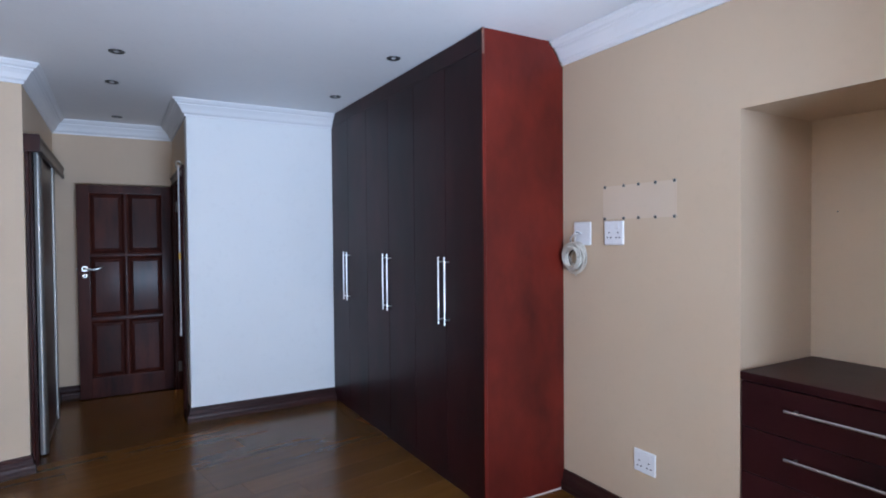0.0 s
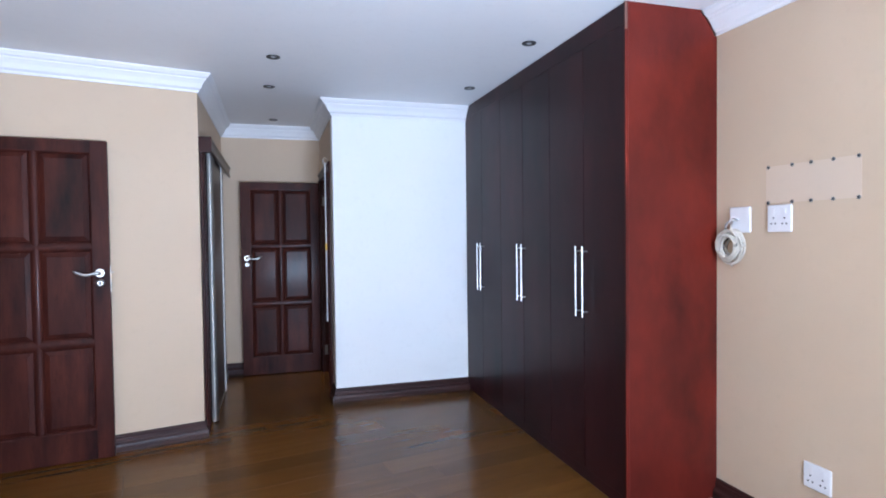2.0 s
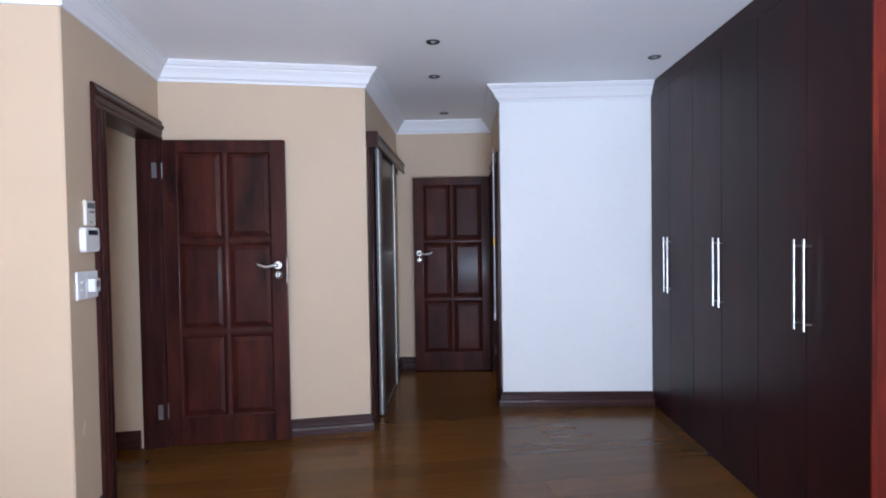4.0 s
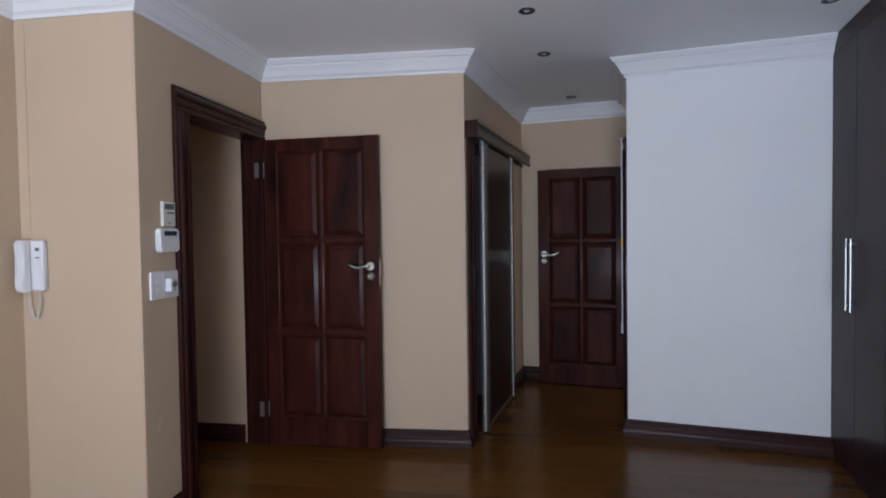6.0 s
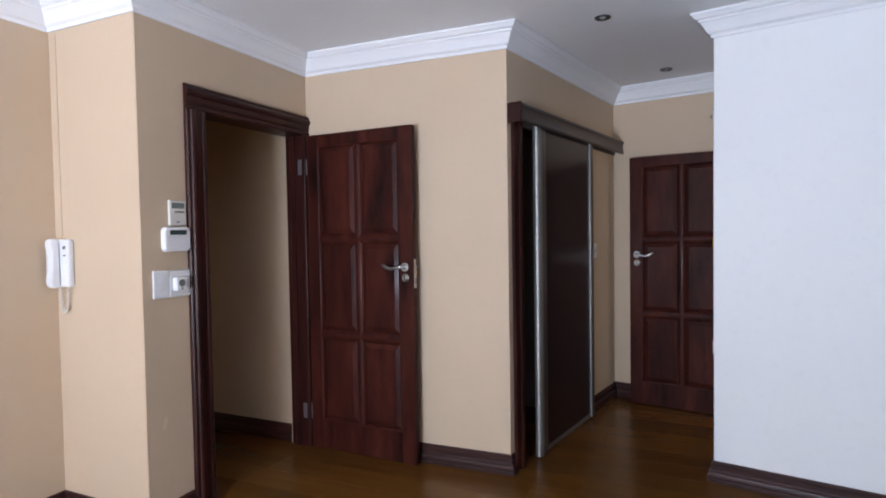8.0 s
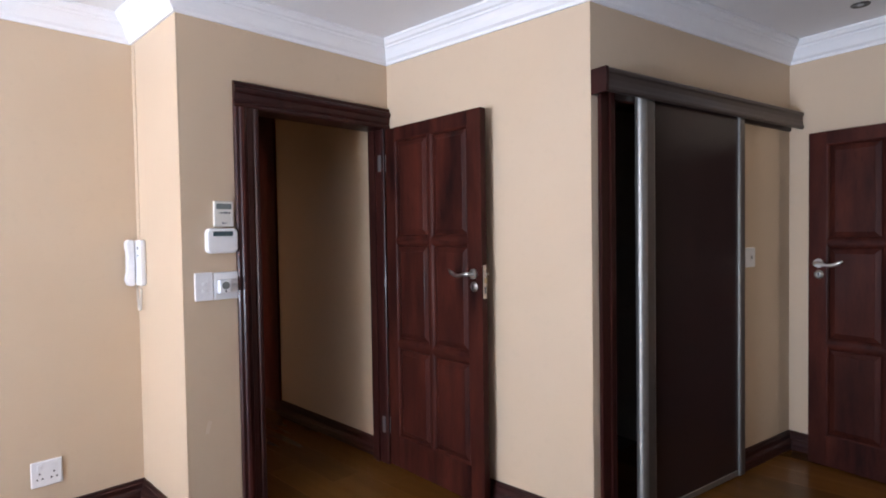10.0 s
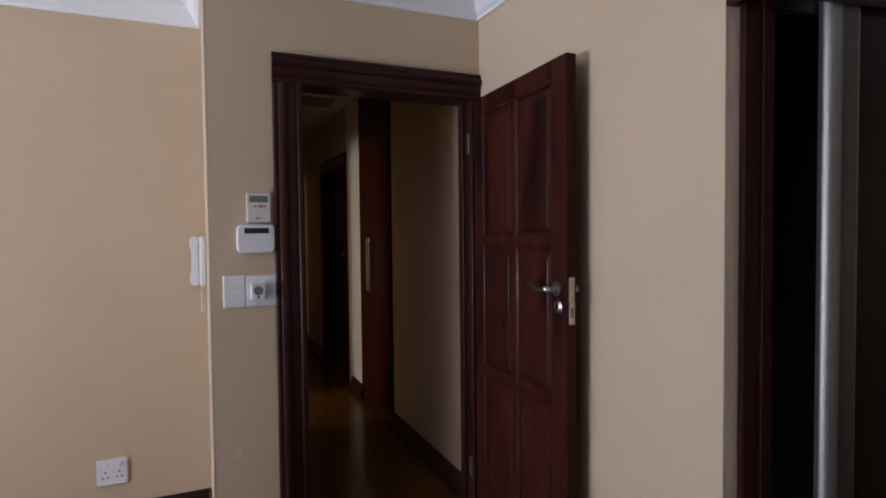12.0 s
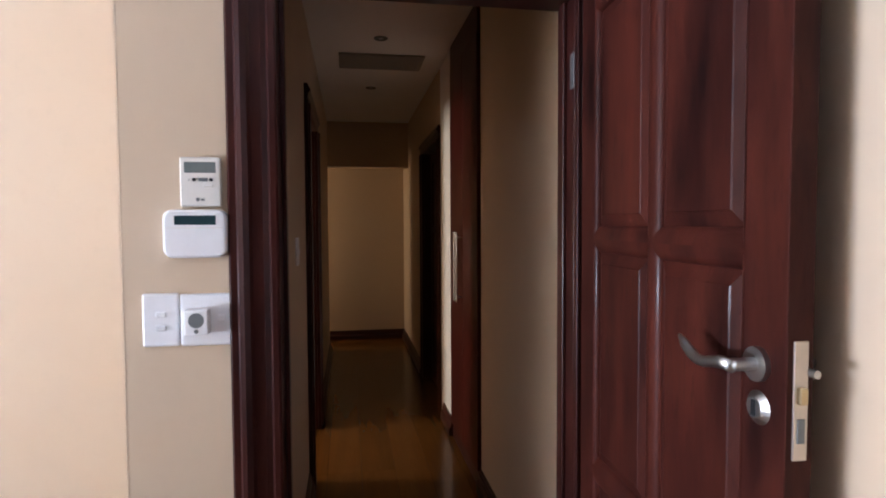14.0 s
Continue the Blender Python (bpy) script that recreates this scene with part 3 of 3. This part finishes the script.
def bar_handle(parent, x, y, z0, z1, out=(-1, 0), along_axis="z", length=0.0):
    """A round steel bar on two posts; it stands 34 mm off the face."""
    o = Vector((out[0], out[1], 0)) * 0.034
    if along_axis == "z":
        a, b = Vector((x, y, z0)) + o, Vector((x, y, z1)) + o
        q = Vector((0, 0, 0.03))
    else:
        a, b = Vector((x, y, z0)) + o, Vector((x, y + length, z0)) + o
        q = Vector((0, math.copysign(0.03, length), 0))
    h = part("handle", rod(bmesh.new(), a, b, 0.0056, 12), STEEL, parent, "brushed steel bar handle", smooth=False)
    for c in (a + q, b - q):
        part("post", rod(bmesh.new(), c, c - o * 1.0, 0.0045, 8), STEEL, h)


for i in range(6):
    y1, y0 = -i * WD - (0.006 if i == 0 else 0.0015), -(i + 1) * WD + (0.0015 if i < 5 else 0.012)
    d = part("door", slab(W0, y0, 0.075, W0 + 0.020, y1, 2.450, bevel=0.0012), DARKBOARD, ward, "dark plum-brown door")
    seam = -(i + 1) * WD if i % 2 == 0 else -i * WD
    bar_handle(d, W0, seam + (0.036 if i % 2 == 0 else -0.036), 0.945, 1.345)
part("sealant_line", slab(W0 + 0.1, WN - 0.006, 0.0, RIGHT - 0.03, WN - 0.0005, 0.007), SEAL, ward, "thin pale sealant line at the floor")

# ---- chest of drawers in the niche ----
chest = thing("chest_of_drawers", FB, "dark plum-brown chest of drawers built into the niche", "chest of drawers")
c0, c1 = -NICHE1 + 0.006, -NICHE0 - 0.006
part("body", slab(RIGHT + 0.012, c0, 0.0, RIGHT + NDEEP - 0.004, c1, 0.866), DARKBOARD, chest)
part("top", slab(RIGHT - 0.012, c0, 0.866, RIGHT + NDEEP - 0.003, c1, 0.900, bevel=0.002), DARKBOARD, chest)
for k in range(4):
    z1 = 0.860 - k * 0.186
    d = part("drawer", slab(RIGHT - 0.008, c0 + 0.004, z1 - 0.183, RIGHT + 0.0115, c1 - 0.004, z1, bevel=0.0015), DARKBOARD, chest)
    bar_handle(d, RIGHT - 0.008, -3.69, z1 - 0.072, 0, along_axis="y", length=-0.80)

# ---- spotlights in the ceiling ----


def downlight(m, label):
    root = thing("downlight", m, label, "ceiling light", "recessed ceiling spotlights")
    bm = bmesh.new()
    n = 28
    rings = []
    for r, z in ((0.043, 0.0), (0.043, -0.004), (0.039, -0.006), (0.031, -0.004), (0.028, 0.0)):
        rings.append([bm.verts.new((r * math.cos(k * math.tau / n), r * math.sin(k * math.tau / n), z)) for k in range(n)])
    for a, b in zip(rings, rings[1:]):
        for k in range(n):
            bm.faces.new((a[k], a[(k + 1) % n], b[(k + 1) % n], b[k]))
    part("ring", bm, DARKRING, root, "dark metal ring", smooth=True)
    part("baffle", rod(bmesh.new(), (0, 0, -0.0005), (0, 0, -0.0025), 0.030, 24), BLACK, root)
    part("bulb", rod(bmesh.new(), (0, 0, -0.002), (0, 0, -0.006), 0.017, 18, 0.012), LENS, root, "unlit glass bulb")
    return root


DARKRING = plain("gunmetal", (0.10, 0.095, 0.09), 0.35, 0.8)
first = downlight(FB @ pose(-0.47, -1.08, CEIL), "small unlit recessed spotlight with a dark ring")
for fr, x, y in ((FB, -0.50, -0.33), (FB, -0.47, 0.94), (FB, 1.00, -0.66), (FB, 1.00, -1.73), (FA, -2.03, -0.47), (FA, -3.30, -0.48)):
    copy_thing(first, fr @ pose(x, y, CEIL))

# ---- electrical things on the walls ----


def on_wall(fr, x, y, z, yaw):
    """A pose on a wall: local x to the right as one faces it, y into the wall, z up."""
    return fr @ pose(x, y, z, 0, 0, yaw)


def rounded_plate(w, h, d, r=0.006):
    return slab(-w / 2, -d, -h / 2, w / 2, 0, h / 2, bevel=r if r < d else d * 0.45, seg=2)


def socket(name, m, label, w=0.13, h=0.125, holes=2, switches=2):
    root = thing(name, m, label, "power socket")
    part("plate", rounded_plate(w, h, 0.011), PLASTIC, root)
    for k in range(switches):
        x = (k - (switches - 1) / 2) * w * 0.45
        part("rocker", slab(x - 0.010, -0.0145, h * 0.17, x + 0.010, -0.011, h * 0.38, bevel=0.0015), PLASTIC, root)
    for k in range(holes):
        x = (k - (holes - 1) / 2) * w * 0.45
        for dx, dz in ((0, 0.006), (-0.011, -0.020), (0.011, -0.020)):
            part("pin_hole", rod(bmesh.new(), (x + dx, -0.0112, dz - 0.004), (x + dx, -0.0122, dz - 0.004), 0.0042, 10), BLACK, root)
    return root


EAST, SOUTHF, WESTF = 90, 0, -90      # yaw for walls that face +x, -y, -x
# right wall of the bedroom
R = lambda v, z: on_wall(FB, RIGHT, v, z, WESTF)
tv = thing("aerial_outlet", R(-2.584, 1.474), "white aerial outlet plate with cut cable ends", "wall outlet")
part("plate", rounded_plate(0.13, 0.128, 0.011), PLASTIC, tv)
for k, c in enumerate((CABLE, BLACK, PLASTIC)):
    part("cable_end", tube(bmesh.new(), [(-0.02 + 0.01 * k, -0.010, 0.0), (-0.03 + 0.006 * k, -0.035, 0.004 + 0.006 * k), (-0.06, -0.04, -0.02 - 0.006 * k), (-0.075 + 0.01 * k, -0.03, -0.06)], 0.0032, 8), c, tv, smooth=True)
socket("power_socket", R(-2.812, 1.475), "white double power socket beside the cable outlet")
socket("power_socket", R(-3.006, 0.349), "white double power socket above the skirting", 0.13, 0.112)
coil = thing("cable_coil", R(-2.545, 1.345), "coiled off-white aerial cable hanging from the outlet", "cable")
random.seed(4)
for k in range(18):
    ring = 0.044 + 0.030 * ((k * 5) % 7) / 6
    rx, rz = ring + 0.003 * random.random(), ring * 1.08 + 0.004 * random.random()
    cx, cz, yy = random.uniform(-0.008, 0.008), random.uniform(-0.01, 0.01), -0.010 - 0.0026 * k
    pts = [(cx + rx * math.cos(a), yy - 0.003 * math.sin(2 * a + k), cz + rz * math.sin(a)) for a in [i * math.tau / 28 for i in range(29)]]
    part("loop", tube(bmesh.new(), pts, 0.0042, 7), BLACK if k == 7 else CABLE, coil, smooth=True)
part("tie", tube(bmesh.new(), [(0.05, -0.004, 0.055), (0.045, -0.05, 0.05), (0.03, -0.055, 0.09), (0.0, -0.02, 0.12)], 0.004, 7), CABLE, coil, smooth=True)
part("tail", tube(bmesh.new(), [(-0.01, -0.02, -0.07), (0.0, -0.03, -0.09), (0.012, -0.025, -0.105)], 0.003, 7), CABLE, coil, smooth=True)
PATCH = paint("paler_unfaded_paint", (0.64, 0.52, 0.40), (0.62, 0.495, 0.375))
tagged(part("wall_patch", slab(-0.225, -0.0012, -0.085, 0.225, 0.001, 0.085), PATCH, m=R(-2.958, 1.632)), "pale unfaded patch from a removed wall bracket", "wall mark")
for z in (1.714, 1.549):
    for v in (-2.745, -2.872, -2.965, -3.066, -3.173):
        t = thing("wall_plug", R(v, z), "dark empty wall plug in the plaster", "wall plug", "wall plugs of a removed bracket")
        part("collar", rod(bmesh.new(), (0, -0.0005, 0), (0, -0.0035, 0), 0.0085, 12), GREY, t)
        part("hole", rod(bmesh.new(), (0, -0.0034, 0), (0, -0.0042, 0), 0.0045, 10), BLACK, t)
# nail holes in the niche
for m in (FB @ pose(1.83, -3.49, 1.75, 0, 0, 180), FB @ pose(2.05, -3.49, 1.74, 0, 0, 180), FB @ pose(1.775, -3.49, 1.42, 0, 0, 180), FB @ pose(2.28, -3.60, 1.56, 0, 0, -90), FB @ pose(1.98, -3.49, 1.43, 0, 0, 180)):
    tagged(part("nail_hole", rod(bmesh.new(), (0, -0.0002, 0), (0, -0.0015, 0), 0.004, 8), GREY, m=m @ pose(0, 0, 0)), "small dark nail hole in the niche plaster", "wall mark")

# entry wall, facing east: local x runs north
E = lambda y, z: on_wall(FA, 0, y, z, EAST)
ctl = thing("air_conditioner_control", E(-1.043, 1.520), "ivory air conditioner wall control with grey display", "wall control")
part("case", rounded_plate(0.096, 0.122, 0.017, 0.004), IVORY, ctl)
part("display", slab(-0.037, -0.0178, 0.022, 0.037, -0.0165, 0.049, bevel=0.0005), DISPLAY, ctl)
for x, w in ((-0.014, 0.0045), (0.026, 0.0045)):
    part("button", rod(bmesh.new(), (x, -0.0165, 0.005), (x, -0.0195, 0.005), w, 14), BLACK, ctl)
part("button", slab(-0.004, -0.0188, 0.001, 0.018, -0.0165, 0.010, bevel=0.001), GREY, ctl)
part("button", slab(0.008, -0.0185, -0.014, 0.030, -0.0165, -0.006, bevel=0.001), IVORY, ctl)
part("indicator", rod(bmesh.new(), (-0.026, -0.0165, 0.004), (-0.026, -0.0185, 0.004), 0.0016, 8), BLACK, ctl)
part("badge", rod(bmesh.new(), (-0.006, -0.0165, -0.044), (-0.006, -0.0180, -0.044), 0.0048, 14), GREY, ctl)
part("badge_mark", slab(0.001, -0.0178, -0.047, 0.010, -0.0165, -0.042), GREY, ctl)
pad = thing("alarm_keypad", E(-1.056, 1.391), "white rounded alarm keypad with dark display", "alarm keypad")
bm = bmesh.new()
rings = []
for inset, y in ((0.0, 0.0), (0.0, -0.019), (0.0012, -0.0235), (0.004, -0.0268), (0.008, -0.028)):
    ring = []
    for sx, sz, a0 in ((1, 1, 0), (-1, 1, 90), (-1, -1, 180), (1, -1, 270)):
        for k in range(9):
            a = radians(a0 + k * 11.25)
            ring.append(bm.verts.new((sx * 0.052 + (0.024 - inset) * math.cos(a), y, sz * 0.036 + (0.024 - inset) * math.sin(a))))
    rings.append(ring)
for a, b in zip(rings, rings[1:]):
    for k in range(36):
        bm.faces.new((a[k], a[(k + 1) % 36], b[(k + 1) % 36], b[k]))
bm.faces.new(rings[-1])
bm.faces.new(rings[0][::-1])
part("case", bm, PLASTIC, pad)
part("display", slab(-0.047, -0.0292, 0.022, 0.050, -0.027, 0.045, bevel=0.0006), TEAL, pad)
part("flap_line", slab(-0.066, -0.0286, 0.014, 0.066, -0.0278, 0.0155), IVORY, pad)
sw = thing("light_switch", E(-1.145, 1.176), "white two-lever light switch plate", "light switch")
part("plate", rounded_plate(0.088, 0.134, 0.012), PLASTIC, sw)
for z in (0.014, -0.020):
    part("rocker", slab(-0.012, -0.0165, z - 0.007, 0.014, -0.0118, z + 0.007, bevel=0.003), PLASTIC, sw)
sp = thing("wall_socket", E(-1.038, 1.174), "white wall socket with a plugged-in square module", "power socket")
part("plate", rounded_plate(0.124, 0.132, 0.011), PLASTIC, sp)
mod = part("module", slab(-0.045, -0.042, -0.034, 0.012, -0.011, 0.030, bevel=0.003), PLASTIC, sp, "square white plug-in module")
part("round_face", rod(bmesh.new(), (-0.016, -0.0418, 0.003), (-0.016, -0.0430, 0.003), 0.0185, 24), GREY, mod, "dark round face")
part("button", rod(bmesh.new(), (-0.016, -0.0418, -0.024), (-0.016, -0.0430, -0.024), 0.0055, 12), GREY, mod)
part("rocker", slab(0.028, -0.0145, -0.004, 0.048, -0.011, 0.012, bevel=0.002), PLASTIC, sp)
tagged(part("paint_chip", slab(-0.010, -0.0010, -0.030, 0.008, 0.0006, 0.030), PATCH, m=E(-1.137, 0.503) @ pose(0, 0, 0, 0, 15, 0)), "pale chip in the cream wall paint", "wall mark")

# intercom on the return wall, facing south
ph = thing("intercom_handset", on_wall(FA, -0.535, -1.239, 1.280, SOUTHF), "white wall intercom with hanging handset and coiled cord", "intercom")
part("base", slab(-0.050, -0.032, -0.118, 0.056, 0, 0.120, bevel=0.009, seg=2), PLASTIC, ph)
bm = bmesh.new()
prism(bm, [(-0.036, -0.118), (-0.062, -0.122), (-0.076, -0.104), (-0.077, -0.072), (-0.064, -0.045), (-0.062, 0.045), (-0.074, 0.070), (-0.076, 0.106), (-0.064, 0.122), (-0.036, 0.118)], -0.056, -0.004, Matrix(((0, 0, 1, 0), (1, 0, 0, 0), (0, 1, 0, 0), (0, 0, 0, 1))))
bmesh.ops.bevel(bm, geom=list(bm.edges), offset=0.005, segments=2, affect="EDGES")
part("handset", bm, PLASTIC, ph, "white slim handset")
part("button", slab(0.018, -0.035, 0.070, 0.038, -0.031, 0.086, bevel=0.001), GREY, ph)
part("button", slab(0.018, -0.035, 0.036, 0.038, -0.031, 0.042, bevel=0.0005), GREY, ph)
pts = []
for k in range(150):
    u = k / 149
    a = u * math.pi
    cx, cz = 0.030 - 0.060 * u + 0.004 * math.sin(2 * a), -0.112 - 0.135 * math.sin(a) ** 0.7
    pts.append((cx + 0.0045 * math.cos(k * 1.1), -0.022 + 0.0045 * math.sin(k * 1.1), cz))
part("cord", tube(bmesh.new(), pts, 0.0030, 5), IVORY, ph, "coiled cord", smooth=True)
part("feed_wire", slab(-0.034, -0.004, 0.112, -0.030, 0, 1.14), CREAM, ph)
socket("power_socket", on_wall(FA, LEFT, -1.676, 0.277, EAST), "white double power socket low on the wall", 0.13, 0.125)
th = thing("bathroom_switch", on_wall(FB, -0.985, 0.83, 1.24, EAST), "small white switch plate on the passage wall", "light switch")
part("plate", rounded_plate(0.115, 0.115, 0.011), PLASTIC, th)
part("rocker", slab(-0.010, -0.016, -0.018, 0.020, -0.011, 0.018, bevel=0.002), PLASTIC, th)
part("marker", slab(0.000, -0.0166, -0.008, 0.012, -0.0155, 0.010), GREY, th)

# strap hanging on the passage door frame
strap = thing("hanging_strap", FB @ pose(-0.040, 0.27, 0), "long white strap with yellow tag hanging from a hook", "strap")
part("band", slab(-0.005, -0.011, 0.66, 0.005, 0.011, 2.075, bevel=0.002), FABRIC, strap)
part("weight", slab(-0.008, -0.014, 0.655, 0.008, 0.014, 0.73, bevel=0.003), FABRIC, strap)
part("seam", slab(-0.006, -0.012, 0.818, 0.006, 0.012, 0.824), GREY, strap)
part("tag", slab(-0.0075, -0.014, 1.29, 0.0075, 0.014, 1.35, bevel=0.001), YELLOW, strap, "yellow tag")
part("hook", tube(bmesh.new(), [(0.028, 0, 2.07), (0.012, 0, 2.105), (-0.006, 0, 2.110), (-0.016, 0, 2.095), (-0.018, 0, 2.05)], 0.004, 8), STEEL, strap, "metal hook", smooth=True)

# ---- corridor things ----
cup = thing("corridor_cupboard", FA, "tall dark cherry fitted cupboard in the corridor", "cupboard")
part("carcass", slab(-2.138, 0.004, 0.0, -1.362, 0.55, CEIL - 0.002), CUPBOARD, cup)
part("top_filler", slab(-2.138, -0.018, 2.40, -1.362, 0.003, CEIL - 0.003, bevel=0.001), CUPBOARD, cup)
part("plinth", slab(-2.138, -0.008, 0.0, -1.362, 0.003, 0.095), SKIRT, cup)
for a, b, h in ((-2.137, -1.752, -1.785), (-1.748, -1.363, -1.715)):
    d = part("door", slab(a, -0.020, 0.10, b, 0.003, 2.397, bevel=0.0012), CUPBOARD, cup)
    bar_handle(d, h - 0.04, -0.020, 0.95, 1.365, out=(0, -1))
turn_right = FA @ pose(-3.56, 0, 0)
door_frame("door_frame_corridor", turn_right, 0.88, 2.045, 0.14, 0.12, 0.06, 0.10, "dark-stained frame of a corridor doorway")
panel_door("door_corridor", FA @ pose(-3.555, 0.06, 0), 0.87, 2.035, 1, "closed dark six-panel corridor door")
turn_left = FA @ pose(-1.62, CL, 0, 0, 0, 180)
door_frame("door_frame_side_room", turn_left, 0.81, 2.045, 0.13, 0.11, 0.11, 0.10, "dark-stained frame of the lit side doorway")
vent = thing("ceiling_vent", FA @ pose(-2.52, -0.44, CEIL), "pale louvred return-air grille in the corridor ceiling", "ceiling vent")
for a in ((-0.17, -0.29, -0.14, 0.29), (0.14, -0.29, 0.17, 0.29), (-0.14, -0.29, 0.14, -0.26), (-0.14, 0.26, 0.14, 0.29)):
    part("frame", slab(a[0], a[1], -0.014, a[2], a[3], 0.0, bevel=0.003), VENTGREY, vent)
part("backing", slab(-0.14, -0.26, -0.002, 0.14, 0.26, 0.0), BLACK, vent)
for k in range(11):
    x = -0.125 + k * 0.025
    part("slat", prism(bmesh.new(), [(x - 0.008, -0.012), (x - 0.007, -0.013), (x + 0.009, -0.004), (x + 0.008, -0.003)], -0.26, 0.26, along), VENTGREY, vent)
csw = thing("light_switch", on_wall(FA, -0.95, CL, 1.3, 180), "white switch plate on the corridor wall", "light switch")
part("plate", rounded_plate(0.075, 0.12, 0.011), PLASTIC, csw)
part("rocker", slab(-0.010, -0.0155, -0.012, 0.010, -0.011, 0.012, bevel=0.002), PLASTIC, csw)

# ---- floor: laminate planks on a dark bed ----
tagged(part("ground", slab(-5.9, -7.2, -0.12, 5.2, 2.6, -0.0085), SUBFLOOR, m=FA), "dark bed under the laminate floor", "floor", kind="structure")
floor = thing("floor", FA, "honey-brown glossy laminate plank floor", "floor", kind="structure")
PW, PL = 0.192, 1.285


def plank_mesh(length):
    bm = bmesh.new()
    c, g = 0.0004, 0.0005
    x, y = length / 2 - g, PW / 2 - g
    lo = [bm.verts.new(p) for p in ((-x, -y, -0.0085), (x, -y, -0.0085), (x, y, -0.0085), (-x, y, -0.0085))]
    mid = [bm.verts.new(p) for p in ((-x, -y, -c), (x, -y, -c), (x, y, -c), (-x, y, -c))]
    top = [bm.verts.new(p) for p in ((-x + c, -y + c, 0), (x - c, -y + c, 0), (x - c, y - c, 0), (-x + c, y - c, 0))]
    for a, b in ((lo, mid), (mid, top)):
        for k in range(4):
            bm.faces.new((a[k], a[(k + 1) % 4], b[(k + 1) % 4], b[k]))
    bm.faces.new(top)
    data = bpy.data.meshes.new("plank")
    bmesh.ops.recalc_face_normals(bm, faces=bm.faces)
    bm.to_mesh(data)
    bm.free()
    data.materials.append(LAMINATE)
    return data


plank_kinds = {}
random.seed(11)
to_entry = FA.inverted() @ FB


def slanted(x, y):
    """Where the bedroom's line x = constant stands in the floor's rows."""
    a, b = to_entry @ Vector((x, 0, 0)), to_entry @ Vector((x, 1, 0))
    return a.x + (y - a.y) * (b.x - a.x) / (b.y - a.y)


spans = []
for row in range(-37, 11):
    y = row * PW + 0.05
    if y < -5.0:
        x0, x1 = -0.66, slanted(LIGHT_BLOCK, y) + 0.12
    elif y < -4.1:
        x0, x1 = -0.66, slanted(RIGHT, y) + 0.10
    elif y < -1.2:
        x0, x1 = -0.66, slanted(RIGHT, y) + 0.08
    elif y < 0.1:
        x0, x1 = (-5.55 if -1.05 < y else -0.66), slanted(RIGHT, y) + 0.08
    else:
        x0, x1 = slanted(-1.6, y), slanted(1.42, y)
    spans.append((y, x0, x1))
    if -5.25 < y < -1.0:
        spans.append((y, -3.64, -0.88))
for y, x0, x1 in spans:
    x, first_piece = x0, True
    while x < x1 - 0.01:
        length = PL * random.choice((0.3, 0.5, 0.7, 1.0)) if first_piece else PL
        length = round(min(length, math.ceil((x1 - x) / 0.1) * 0.1), 4)
        if length not in plank_kinds:
            plank_kinds[length] = plank_mesh(length)
        ob = new("plank", plank_kinds[length])
        ob.parent = floor
        ob.matrix_basis = pose(x + length / 2, y, 0)
        x += length
        first_piece = False
